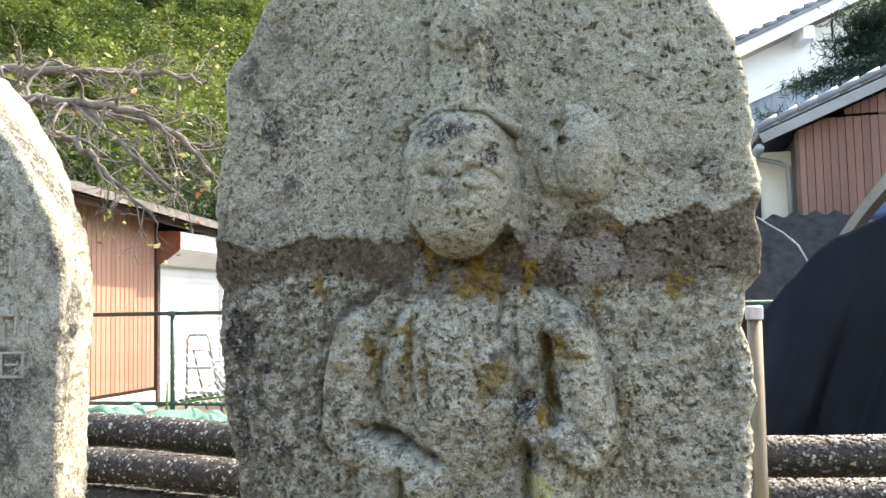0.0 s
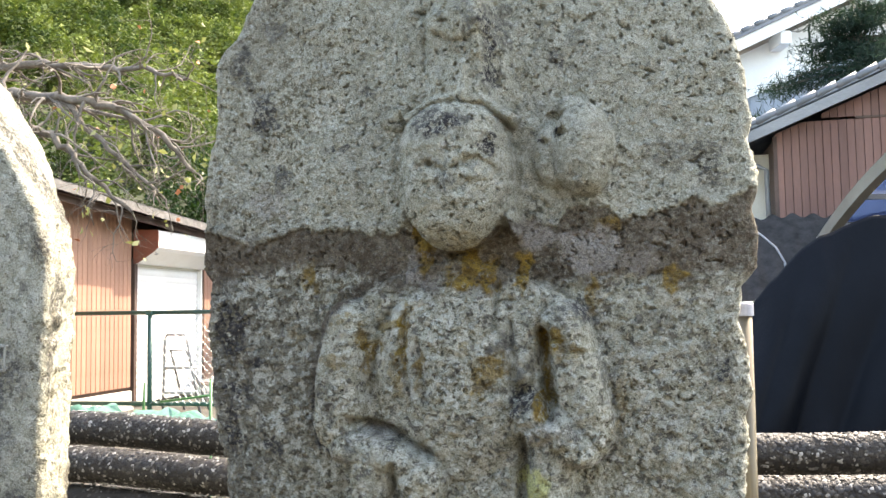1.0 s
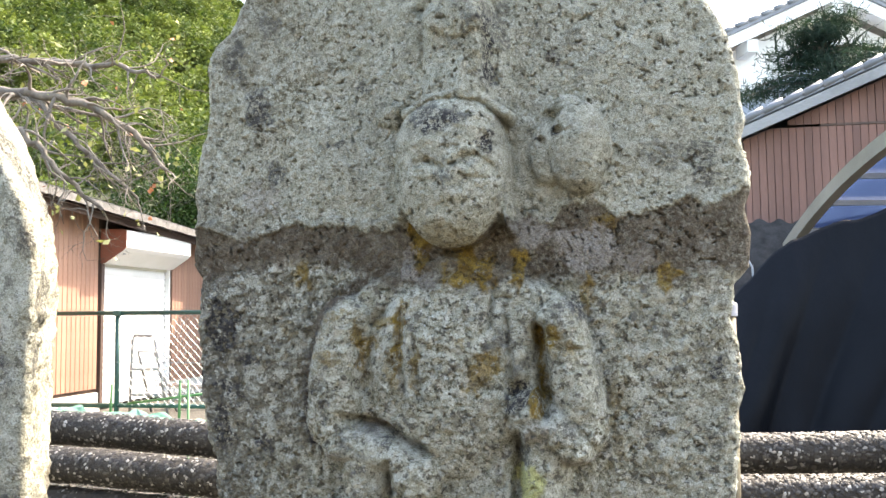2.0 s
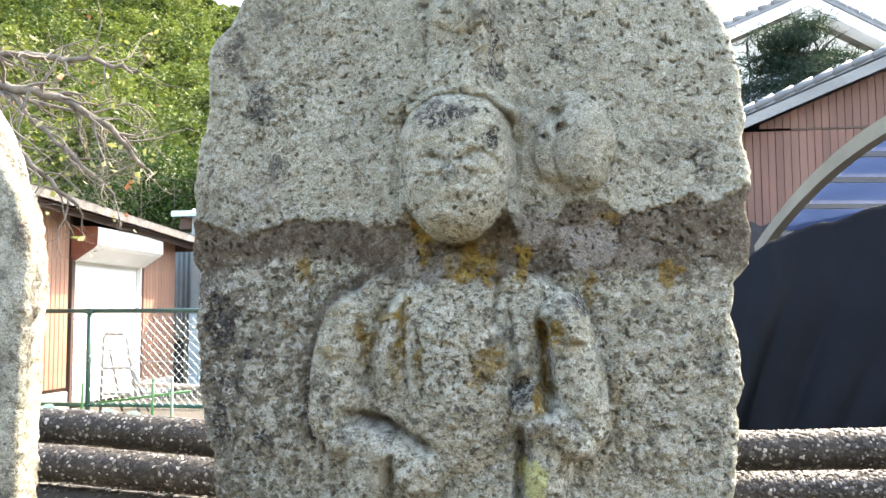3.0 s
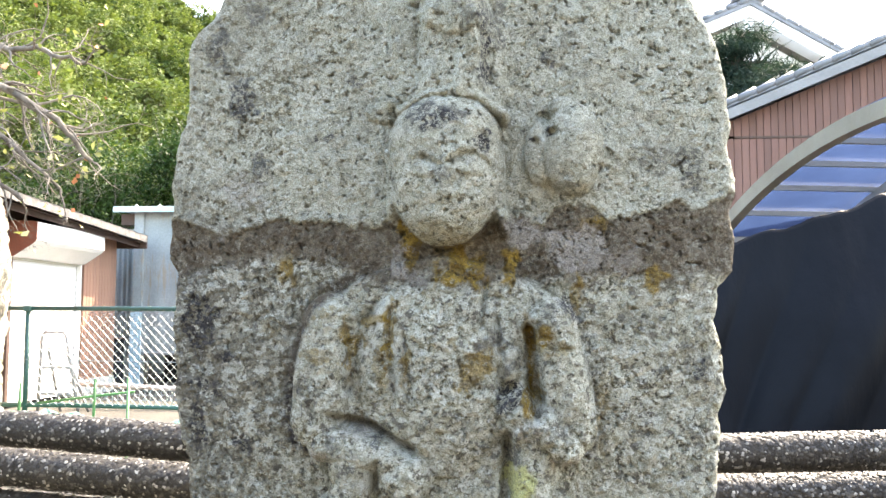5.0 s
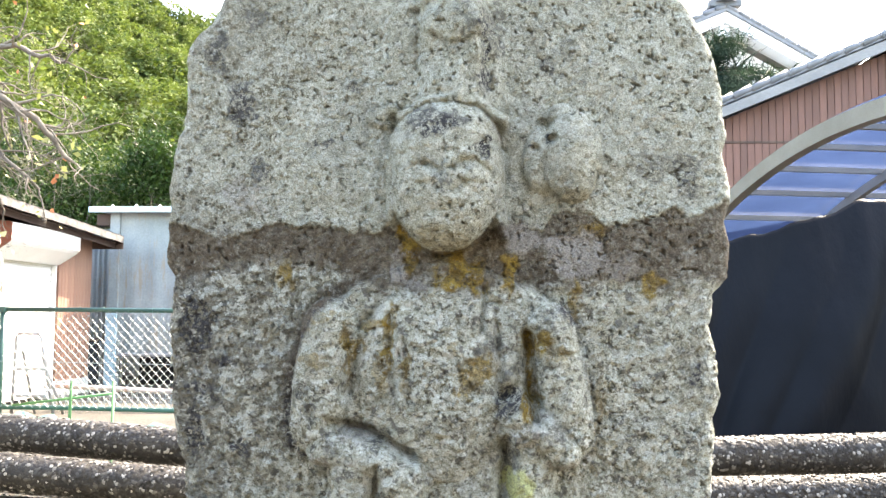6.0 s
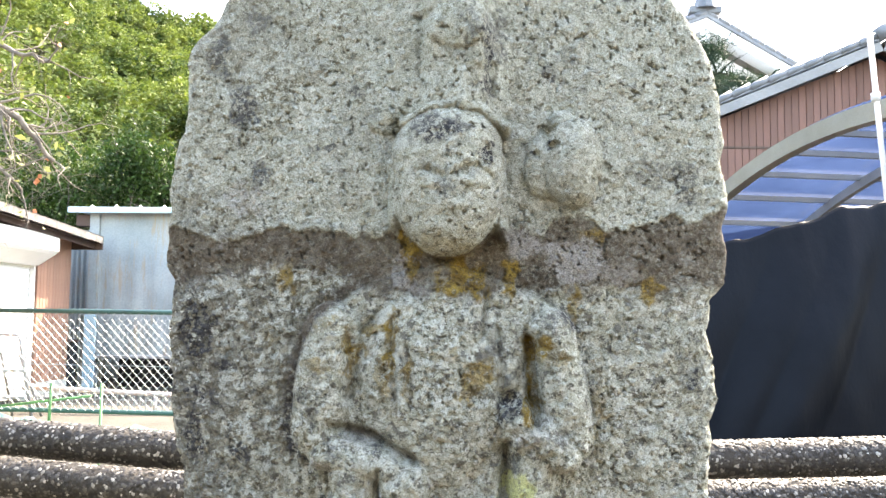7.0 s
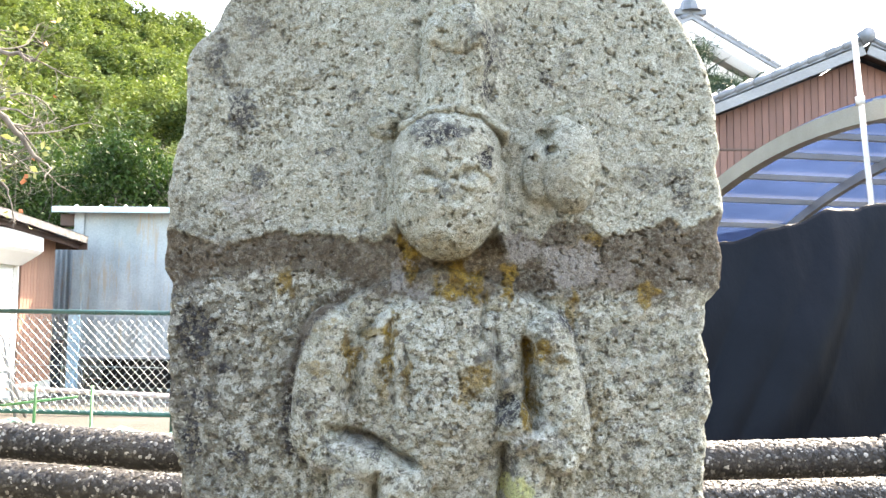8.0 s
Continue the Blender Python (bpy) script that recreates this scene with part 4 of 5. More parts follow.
# ---- pale blue tin store ----
store = thing("tin_store", (-4.0, 10.4, G), "pale blue-grey corrugated tin store with rust stains", "shed")
g = Geo()
def tin(x0, x1, y0, z0, z1, pitch=0.076, deep=0.009):
    n = int((x1 - x0) / pitch * 6)
    return Geo().grid(lambda u, v: (x0 + (x1 - x0) * u, y0 + deep * math.sin((x1 - x0) * u / pitch * 2 * math.pi), z0 + (z1 - z0) * v), n, 2)
part("front_wall", tin(-5.06, -1.8, 10.40, 0.93, 2.93, 0.30, 0.006), BLUE_TIN, store)
part("side_wall", tin(-6.4, -5.18, 10.95, G, 2.74, 0.076, 0.012), BLUE_TIN, store, "corrugated tin behind the corner")
part("corner_post", Geo().box(-5.18, -5.04, 10.36, 10.50, G - 0.02, 2.94, 0.006), BLUE_TIN, store)
part("timber_post", Geo().box(-5.19, -5.03, 10.33, 10.352, G - 0.02, 1.50, 0.004), BLUE_POST, store, "sky-blue painted board")
part("sill", Geo().box(-5.03, -1.8, 10.37, 10.44, 0.90, 0.94, 0.004), GREY_WOOD, store)
# black panel put in for the shade inside the store
part("shade_panel", Geo().box(-5.03, -1.8, 11.2, 11.3, G, 0.93), BLACK, store)
part("back_wall", Geo().box(-6.4, -1.7, 13.0, 13.1, G, 2.9).box(-6.45, -6.38, 10.95, 13.0, G, 2.74).box(-1.8, -1.7, 10.4, 13.0, G, 2.9), BLUE_TIN, store)
roof = part("roof", Geo().box(-5.42, -1.6, 10.20, 13.2, 2.945, 2.985, 0.004), BLUE_TIN, store, "pale tin roof with bolt heads")
part("fascia", Geo().box(-5.42, -1.6, 10.18, 10.198, 2.90, 2.975, 0.003), BLUE_POST, store)
part("eave_block", Geo().box(-5.40, -5.10, 10.42, 10.60, 2.74, 2.90, 0.004), DARK_BOARD, store)
bolt = Geo().tube([(0, 0, 0), (0, 0, 0.012), (0, 0, 0.03)], [0.03, 0.024, 0.008], 8).mesh("bolt")
for k in range(8):
    part("bolt", bolt, WHITE_STEEL, roof).location = (-5.10 + 0.335 * k, 10.24, 2.985)
pallets = thing("stacked_crate", (-5.4, 10.2, G), "dark crate of clutter beside the tin store", "crate")
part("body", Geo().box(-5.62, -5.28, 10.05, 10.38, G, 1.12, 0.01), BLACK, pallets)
part("lid", Geo().box(-5.64, -5.26, 10.03, 10.40, 1.12, 1.15, 0.008), DARK_BOARD, pallets)

# ---- chain-link fence ----
YF, RAIL, LOW = 6.00, 1.522, 0.655
fence = thing("chain_link_fence", (-4.21, YF, G), "green steel fence with galvanised chain-link mesh", "fence")
for x in (-4.21, -2.36, -0.51, 1.34):
    p = part("post", Geo().tube([(x, YF, G - 0.1), (x, YF, RAIL - 0.01)], 0.024, 12), GREEN_PAINT, fence, smooth=True)
    part("clamp", Geo().box(x - 0.035, x + 0.035, YF - 0.035, YF + 0.035, RAIL - 0.03, RAIL + 0.022, 0.006), GREEN_PAINT, p)
part("top_rail", Geo().tube([(-5.13, YF, RAIL), (1.5, YF, RAIL - 0.02)], 0.021, 12), GREEN_PAINT, fence, smooth=True)
part("bottom_rail", Geo().tube([(-5.13, YF, LOW), (-3.7, YF, LOW), (1.5, YF, LOW - 0.07)], 0.021, 12), GREEN_PAINT, fence, smooth=True)
def chain_link(x0, x1, z0, z1, pitch, r):
    q = Geo()
    hgt = z1 - z0
    rise = 1.05
    n = int((x1 - x0) / pitch)
    for s in (1, -1):
        for k in range(-int(hgt / rise / pitch) - 1, n + 1):
            a = x0 + k * pitch
            pts = []
            steps = 28
            for i in range(steps + 1):
                z = z0 + hgt * i / steps
                x = a + s * (z - z0) / rise + (hgt / rise if s < 0 else 0)
                if x0 <= x <= x1:
                    pts.append((x, YF - 0.022 + s * 0.0035 * (1 if i % 2 else -1), z))
            if len(pts) > 1:
                q.tube(pts, r, 4, False)
    return q
link = chain_link(-4.19, -1.5, LOW, RAIL - 0.02, 0.073, 0.0019)
part("chain_link", link, WIRE, fence, "galvanised diamond wire mesh")
part("tension_wire", Geo().tube([(-4.2, YF - 0.03, 1.06), (-1.5, YF - 0.03, 1.03)], 0.003, 5), WIRE, fence)
tie = Geo().tube([(0, -0.018, -0.018), (0, -0.0235, 0.0), (0, -0.016, 0.016), (0, -0.002, 0.0225)], 0.0022, 6).mesh("wire_tie")
for k in range(20):
    part("wire_tie", tie, GREEN_PAINT, fence).location = (-5.05 + 0.22 * k, YF, RAIL)

# low white pipe and wire panel behind the fence
pipe = thing("white_pipe_rail", (-3.6, 7.6, G), "low white pipe rail with a wire grid panel below", "rail")
part("pipe", Geo().tube([(-4.62, 7.60, 0.72), (-1.6, 7.60, 0.60)], 0.026, 12), RUSTY, pipe, "peeling white pipe", smooth=True)
for x in (-4.5, -3.2, -1.9):
    part("leg", Geo().tube([(x, 7.60, G), (x, 7.60, 0.70 - 0.04 * (x + 4.5))], 0.018, 8), RUSTY, pipe, smooth=True)
for k in range(48):
    x = -4.55 + 0.06 * k
    part("wire", Geo().tube([(x, 7.57, G), (x, 7.57, 0.69 - 0.04 * (x + 4.55))], 0.0045, 5), WIRE, pipe)
for k in range(3):
    part("wire", Geo().tube([(-4.58, 7.575, 0.50 + 0.06 * k), (-1.7, 7.575, 0.49 + 0.04 * k)], 0.004, 5), WIRE, pipe)

# step ladder behind the fence
lad = thing("step_ladder", (-4.5, 7.0, G), "small pale folding step ladder standing open", "ladder")
part("front_frame", Geo().tube([(-4.60, 6.92, G), (-4.57, 6.90, 1.24), (-4.545, 6.90, 1.285), (-4.34, 6.90, 1.285), (-4.315, 6.90, 1.24), (-4.17, 6.92, G)], 0.016, 8), ALU_DARK, lad, "bent grey tube frame", smooth=True)
part("back_frame", Geo().tube([(-4.56, 7.30, G), (-4.53, 6.95, 1.12), (-4.35, 6.95, 1.12), (-4.26, 7.30, G)], 0.014, 8), ALU_DARK, lad, smooth=True)
for z in (0.66, 0.92):
    part("step", Geo().box(-4.57, -4.24, 6.86, 7.02, z, z + 0.03, 0.006), BLUE_TIN, lad)

# green nets and stakes on the ground
def heap(name, x0, x1, y0, y1, z0, hgt, material, label, seed):
    nu, nv = 26, 18
    def fn(u, v):
        x, y_ = x0 + (x1 - x0) * u, y0 + (y1 - y0) * v
        e = max(0.0, min(u, 1 - u, v, 1 - v)) * 6
        q = noise.noise(Vector((x * 3.1, y_ * 3.1, seed))) * 0.5 + noise.noise(Vector((x * 9, y_ * 9, seed))) * 0.22 + 0.55
        return (x, y_, z0 + hgt * q * min(1, e))
    ob = part(name, Geo().grid(fn, nu, nv), material, smooth=True)
    ob.data.update()
    return tagged(ob, label, "netting")
heap("folded_net", -5.12, -4.3, 5.2, 5.9, G, 0.34, NET, "crumpled green netting heaped on the ground", 3.0)
heap("folded_net", -4.3, -3.1, 5.2, 5.9, G, 0.26, NET, "low heap of green netting by the fence", 7.0)
heap("folded_net", -3.1, -1.5, 5.3, 5.9, G, 0.14, NET, "flat strip of green netting under the fence", 9.0)
for x, y_, z0, z1, lean in ((-4.10, 5.7, G, 0.88, 0.02), (-3.38, 5.6, G, 0.92, 0.01), (-1.17, 1.30, 0.45, 1.25, 0.0)):
    st = part("garden_stake", Geo().tube([(x, y_, z0 - 0.05), (x + lean * 0.5, y_, (z0 + z1) / 2), (x + lean, y_, z1)], [0.013, 0.013, 0.011], 8) if x < -2 else Geo().tube([(x, y_, z0 - 0.05), (x, y_, z1)], 0.005, 8), STAKE, smooth=True)
    tagged(st, "green plastic garden stake stuck upright in the ground", "stake", "garden stakes")
cane = part("bamboo_cane", Geo().tube([(-3.95, 5.75, 0.70), (-3.05, 5.65, 0.815)], 0.011, 8), STAKE, smooth=True)
tagged(cane, "green cane lying over the netting", "cane")

# ---- red-brown house with tiled gable ----
YR = 10.0
APEX_X, APEX_Z, PITCH = 5.545, 5.06, 0.412
house = thing("red_board_house", (APEX_X, YR, G), "house with red-brown board gable and grey tiled roof", "house")
def gable_z(x):
    return APEX_Z - PITCH * abs(x - APEX_X)
XL, XR = 2.145, 2 * APEX_X - 2.145
part("wall", Geo().box(XL + 0.02, XR - 0.02, YR + 0.05, YR + 0.2, G, 3.6, 0.0).box(XL, XL + 0.12, YR + 0.2, 16, G, 3.6).box(XR - 0.12, XR, YR + 0.2, 16, G, 3.6).box(XL, XR, 15.9, 16, G, 3.6), DARK_BOARD, house)
def slanted(x0, x1, y0, y1, z0, za, zb):
    q = Geo()
    for yy in (y0, y1):
        q.v += [(x0, yy, z0), (x1, yy, z0), (x1, yy, zb), (x0, yy, za)]
    q.f += [(0, 1, 2, 3), (7, 6, 5, 4), (0, 4, 5, 1), (1, 5, 6, 2), (2, 6, 7, 3), (3, 7, 4, 0)]
    return q
rb = random.Random(7)
x = XL
BW = 0.096
while x < XR - 0.02:
    w = BW * rb.uniform(0.96, 1.04)
    a, b = x + 0.004, min(x + w - 0.004, XR)
    off = rb.uniform(0, 0.006)
    top_a, top_b = gable_z(a), gable_z(b)
    if min(top_a, top_b) > 3.86:
        part("board", slanted(a, b, YR - off, YR + 0.05, 3.835, top_a, top_b), RED_BOARD, house)
    part("board", slanted(a, b, YR - off, YR + 0.05, G + 0.2, min(3.80, top_a), min(3.80, top_b)), RED_BOARD, house)
    x += w
part("trim", Geo().box(3.1, XR - 1.0, YR - 0.012, YR + 0.05, 3.802, 3.833, 0.003), DARK_BOARD, house, "dark seam between board rows")
for s in (-1, 1):
    L = 4.15
    ang = math.atan(PITCH)
    m = Matrix.Translation((APEX_X, 0, APEX_Z)) @ (Matrix.Rotation(ang, 4, "Y") if s > 0 else Matrix.Rotation(-ang, 4, "Y"))
    x0, x1 = (0.0, L) if s > 0 else (-L, 0.0)
    rf = part("roof", Geo().box(x0, x1, YR - 0.30, 16.3, 0.13, 0.18, 0.0, m), TILE, house, "grey tile roof slope")
    part("bargeboard", Geo().box(x0, x1, YR - 0.30, YR - 0.26, 0.0, 0.155, 0.006, m), GREY_WOOD, house, "weathered grey bargeboard")
    part("soffit", Geo().box(x0, x1, YR - 0.26, YR + 0.06, 0.09, 0.12, 0.0, m), DARK_BOARD, house)
    tile = Geo().tube([(-0.135, YR - 0.27, 0.195), (0.135, YR - 0.27, 0.225)], 0.052, 10)
    tile.v = [tuple(v) for v in tile.v]
    me = tile.mesh("verge_tile", True)
    for k in range(16):
        d = (k + 0.5) * 0.258
        ob = part("verge_tile", me, TILE, rf)
        ob.matrix_world = m @ Matrix.Translation((d if s > 0 else -d, 0, 0)) @ (Matrix.Rotation(math.pi, 4, "Z") @ Matrix.Translation((0, -2 * (YR - 0.27), 0)) if s > 0 else Matrix.Identity(4))
part("ridge_tile", Geo().tube([(APEX_X, YR - 0.36, APEX_Z + 0.25), (APEX_X, 16.3, APEX_Z + 0.25)], 0.10, 12), TILE, house, smooth=True)
# side bay with cream wall, window and downpipe
bay = part("bay_wall", Geo().box(0.8, XL, YR + 0.55, YR + 0.7, G, 3.5, 0.0), CREAM, house, "cream rendered side wall")
# black block stands in for the unlit room behind the window
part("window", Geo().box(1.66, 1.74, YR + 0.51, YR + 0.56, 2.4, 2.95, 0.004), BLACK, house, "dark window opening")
part("downpipe", Geo().tube([(1.55, YR + 0.2, 3.40), (1.95, YR + 0.22, 3.30), (2.06, YR + 0.22, 3.24), (2.075, YR + 0.22, G)], 0.032, 10), ALU_DARK, house, smooth=True)
part("gutter", Geo().tube([(1.66, YR - 0.28, 3.42), (1.66, 16.0, 3.42)], 0.06, 10), ALU_DARK, house, smooth=True)
part("corner_board", Geo().box(XL - 0.03, XL + 0.02, YR - 0.012, YR + 0.06, G, 3.63, 0.004), DARK_BOARD, house)

# corrugated sheet leaning below the house
sheet = thing("corrugated_sheet_cover", (2.0, 9.0, G), "dark corrugated sheet sloping over a low lean-to", "lean-to")
part("sheet", Geo().grid(lambda u, v: (1.0 + 2.8 * u, 8.4 + 1.1 * v + 0.02 * math.sin(u * 75), 1.30 + 1.24 * v + 0.028 * math.sin(u * 75 + 0.8 * math.sin(v * 3)) + 0.03 * math.sin(u * 9 + v * 4)), 150, 10), ROOF_SHEET, sheet, smooth=True)
part("support", Geo().box(1.05, 3.7, 8.9, 8.95, G, 1.72).box(1.05, 3.7, 9.45, 9.5, G, 2.44), DARK_BOARD, sheet)
cab = part("hanging_cable", Geo().tube([(1.50, 8.95, 2.50), (1.62, 8.9, 2.40), (1.75, 8.7, 2.28), (1.86, 8.45, 2.12), (1.92, 8.3, 1.95), (1.93, 8.25, 1.40), (1.93, 8.25, G)], 0.011, 7), ALU_DARK, smooth=True)
tagged(cab, "thin grey cable hanging over the dark sheet", "cable")

# ---- arched carport ----
port = thing("arched_carport", (2.99, 5.0, G), "arched carport with blue-smoke panels and beige ribs", "carport")
E_, N_ = Vector((0.983, 0.186, 0)), Vector((-0.186, 0.983, 0))
def arch(e, s, lift=0.0):
    return Vector((2.99, 5.0, 3.08 - 0.0735 * s * s + lift)) + E_ * e + N_ * s
def rib(e, w, d, material, label=""):
    q = Geo()
    n = 34
    for k in range(n + 1):
        s = -3.3 + 6.75 * k / n
        for a, b in ((-w / 2, -d), (w / 2, -d), (w / 2, 0.0), (-w / 2, 0.0)):
            q.v.append(tuple(arch(e + a, s, b)))
    for k in range(n):
        for i in range(4):
            a, b = 4 * k + i, 4 * k + (i + 1) % 4
            q.f.append((a, b, b + 4, a + 4))
    q.f += [(3, 2, 1, 0), tuple(4 * n + i for i in range(4))]
    return part("rib", q, material, port, label)
rib(-0.04, 0.10, 0.14, ALU, "broad beige end rib")
for e in (1.25, 2.5, 3.75):
    rib(e, 0.06, 0.09, ALU_DARK)
for k in range(13):
    s = -3.1 + 0.53 * k
    part("purlin", Geo().tube([arch(0.0, s, 0.015), arch(5.0, s, 0.015)], 0.034, 4), ALU_DARK, port)
for k in range(12):
    s0, s1 = -3.1 + 0.53 * k, -3.1 + 0.53 * (k + 1)
    pn = part("panel", Geo().grid(lambda u, v: arch(0.01 + 4.98 * u, s0 + (s1 - s0) * v, 0.052), 6, 3), POLY, port, "blue-smoke polycarbonate panel")
    pn.visible_shadow = False
for e in (0.0, 4.9):
    for s in (-3.3, 3.42):
        p = arch(e, s)
        part("post", Geo().box(p.x - 0.05, p.x + 0.05, p.y - 0.05, p.y + 0.05, G, p.z, 0.004), ALU, port)
pole = thing("white_pole", (3.03, 4.2, G), "thin white pole with peeling rust and a clamp band", "pole")
part("shaft", Geo().tube([(3.035, 4.3, G), (2.815, 4.3, 3.47)], 0.019, 12), RUSTY, pole, smooth=True)
part("band", Geo().tube([(2.846, 4.3, 2.99), (2.842, 4.3, 3.05)], 0.031, 12), RUSTY, pole, smooth=True)

# ---- black tarpaulin over the heap behind the logs ----
TX = [0.3, 0.55, 0.70, 0.87, 1.10, 1.22, 1.40, 1.60, 1.85, 2.00, 2.36, 3.0, 4.8]
TZ = [0.75, 1.05, 1.28, 1.50, 1.75, 1.85, 1.92, 1.96, 2.04, 2.11, 2.14, 2.2, 2.2]
def tarp_point(u, v):
    x = 0.3 + 4.5 * u ** 1.15
    top = float(np.interp(x, TX, TZ)) + 0.022 * noise.noise(Vector((x * 5, 0, 2))) + 0.012 * noise.noise(Vector((x * 14, 0, 5)))
    if v < 0.72:
        f = v / 0.72
        z = G - 0.02 + (top - G) * f
        # creases fan out from the crest and bend towards the foot
        lean = x - 0.45 * f - 0.16 * f * f + 0.10 * noise.noise(Vector((x * 1.1, f * 1.4, 4)))
        fold = 0.13 * (0.5 - abs(math.sin(lean * 3.3)) ** 1.6) + 0.04 * (0.5 - abs(math.sin(lean * 11.0 + 2.0 * noise.noise(Vector((x, f, 9))))))
        fold += 0.07 * noise.noise(Vector((x * 1.3, f * 1.5, 1))) + 0.012 * noise.noise(Vector((x * 7, f * 5, 8)))
        y_ = 2.70 + 0.30 * f ** 2 + fold * math.sin(math.pi * min(1, 0.15 + f * 0.85))
    else:
        f = (v - 0.72) / 0.28
        z = top - (top - G - 0.05) * f
        y_ = 3.0 + 0.5 * f
        x = x + 0.4 * f
    return (x, y_, z)
tarp = part("black_tarpaulin", Geo().grid(tarp_point, 260, 110), TARP, smooth=True)
tagged(tarp, "slack black tarpaulin draped over a tall heap", "tarpaulin")
sol = tarp.modifiers.new("thickness", "SOLIDIFY")
sol.thickness = 0.006

# ---- white house behind ----
WD = Vector((0.970, 0.243, 0))
WN = Vector((-0.243, 0.970, 0))
WA = Vector((4.98, 17.0, 7.63))
white = thing("white_house", (5.3, 17.0, G), "white plastered house with tiled gable and ridge ornament", "house")
def wpt(s, d, z):
    return WA + WD * s + WN * d + Vector((0, 0, z - WA.z))
HS, HP = 5.2, 0.455
def wall_poly(z0, z1, d, gable):
    q = Geo()
    for dd in (d, d + 0.2):
        q.v += [tuple(wpt(-HS, dd, z0)), tuple(wpt(HS, dd, z0))]
        if gable:
            q.v += [tuple(wpt(HS, dd, WA.z - HP * HS)), tuple(wpt(0, dd, WA.z)), tuple(wpt(-HS, dd, WA.z - HP * HS))]
        else:
            q.v += [tuple(wpt(HS, dd, z1)), tuple(wpt(0, dd, z1)), tuple(wpt(-HS, dd, z1))]
    q.f += [(0, 1, 2, 3, 4), (9, 8, 7, 6, 5)] + [(k, (k + 5), (k + 1) % 5 + 5, (k + 1) % 5) for k in range(5)]
    return q
part("gable_wall", wall_poly(G + 0.3, 0, 0.0, True), PLASTER, white, "white plaster gable")
q = Geo()
for dd in (-0.05, 0.0):
    q.v += [tuple(wpt(-HS, dd, G)), tuple(wpt(HS, dd, G)), tuple(wpt(HS, dd, WA.z - 1.0 - 0.42 * HS)), tuple(wpt(0, dd, WA.z - 1.0)), tuple(wpt(-HS, dd, WA.z - 1.0 - 0.42 * HS))]
q.f += [(0, 1, 2, 3, 4), (9, 8, 7, 6, 5)] + [(k, (k + 5), (k + 1) % 5 + 5, (k + 1) % 5) for k in range(5)]
part("lower_wall", q, SLATE_BOARD, white, "blue-grey boarded lower gable")
for sg in (-1, 1):
    part("drip_board", Geo().tube([wpt(0, -0.09, WA.z - 0.98), wpt(sg * HS, -0.09, WA.z - 0.98 - 0.42 * HS)], 0.05, 4), PLASTER, white, "white drip board")
part("side_wall", Geo().grid(lambda u, v: wpt(-HS, 0.2 + 8 * u, G + (5.6 - G) * v), 2, 2).grid(lambda u, v: wpt(HS, 0.2 + 8 * u, G + (5.6 - G) * v), 2, 2), PLASTER, white)
for k in range(40):
    s = -HS + 0.26 * k
    q = Geo()
    a, b = wpt(s, -0.055, G), wpt(s, -0.055, WA.z - 1.02 - 0.42 * abs(s))
    part("batten", q.tube([a, b], 0.022, 4), SLATE_BOARD, white)
for sgn in (-1, 1):
    def slope(u, d, lift):
        s = sgn * (HS + 0.7) * u
        return wpt(s, d, WA.z - HP * abs(s) + lift)
    for nm, d0, d1, l0, l1, mt, lb in (("bargeboard", -0.62, -0.55, 0.02, 0.26, PLASTER, "white bargeboard"), ("roof", -0.66, 8.2, 0.265, 0.36, TILE, "grey tile roof slope"), ("soffit", -0.55, 0.0, 0.16, 0.20, PLASTER, "white soffit")):
        q = Geo()
        for u in (0.0, 1.0):
            q.v += [tuple(slope(u, d0, l0)), tuple(slope(u, d1, l0)), tuple(slope(u, d1, l1)), tuple(slope(u, d0, l1))]
        q.f += [(0, 1, 5, 4), (1, 2, 6, 5), (2, 3, 7, 6), (3, 0, 4, 7), (0, 3, 2, 1), (4, 5, 6, 7)]
        part(nm, q, mt, white, lb)
    for u in (0.0, 0.30, 0.60, 0.9):
        if u == 0.0 and sgn > 0:
            continue
        c = slope(u, -0.28, -0.13)
        part("bracket", Geo().box(-0.11, 0.11, -0.28, 0.30, -0.13, 0.13, 0.008, Matrix.Translation(c) @ Matrix.Rotation(math.atan2(WD.y, WD.x), 4, "Z")), PLASTER, white, "white purlin end")
    vt = Geo().tube([(-0.13, 0, 0), (0.13, 0, 0)], 0.06, 8).mesh("verge_tile", True)
    for k in range(22):
        c = slope((k + 0.5) / 22, -0.62, 0.38)
        part("verge_tile", vt, TILE, white).matrix_world = Matrix.Translation(c) @ Matrix.Rotation(math.atan2(WD.y, WD.x), 4, "Z") @ Matrix.Rotation(sgn * math.atan(HP), 4, "Y")
orn = Geo()
c = wpt(0, -0.55, WA.z + 0.35)
orn.box(c.x - 0.34, c.x + 0.34, c.y - 0.12, c.y + 0.12, c.z, c.z + 0.16, 0.02)
orn.tube([(c.x, c.y, c.z + 0.10), (c.x, c.y, c.z + 0.30), (c.x + 0.02, c.y, c.z + 0.46), (c.x + 0.05, c.y, c.z + 0.62)], [0.26, 0.20, 0.11, 0.03], 10)
part("ridge_ornament", orn, TILE, white, "grey ridge-end tile")
part("ridge", Geo().tube([wpt(0, -0.5, WA.z + 0.42), wpt(0, 8.2, WA.z + 0.42)], 0.16, 8), TILE, white, smooth=True)


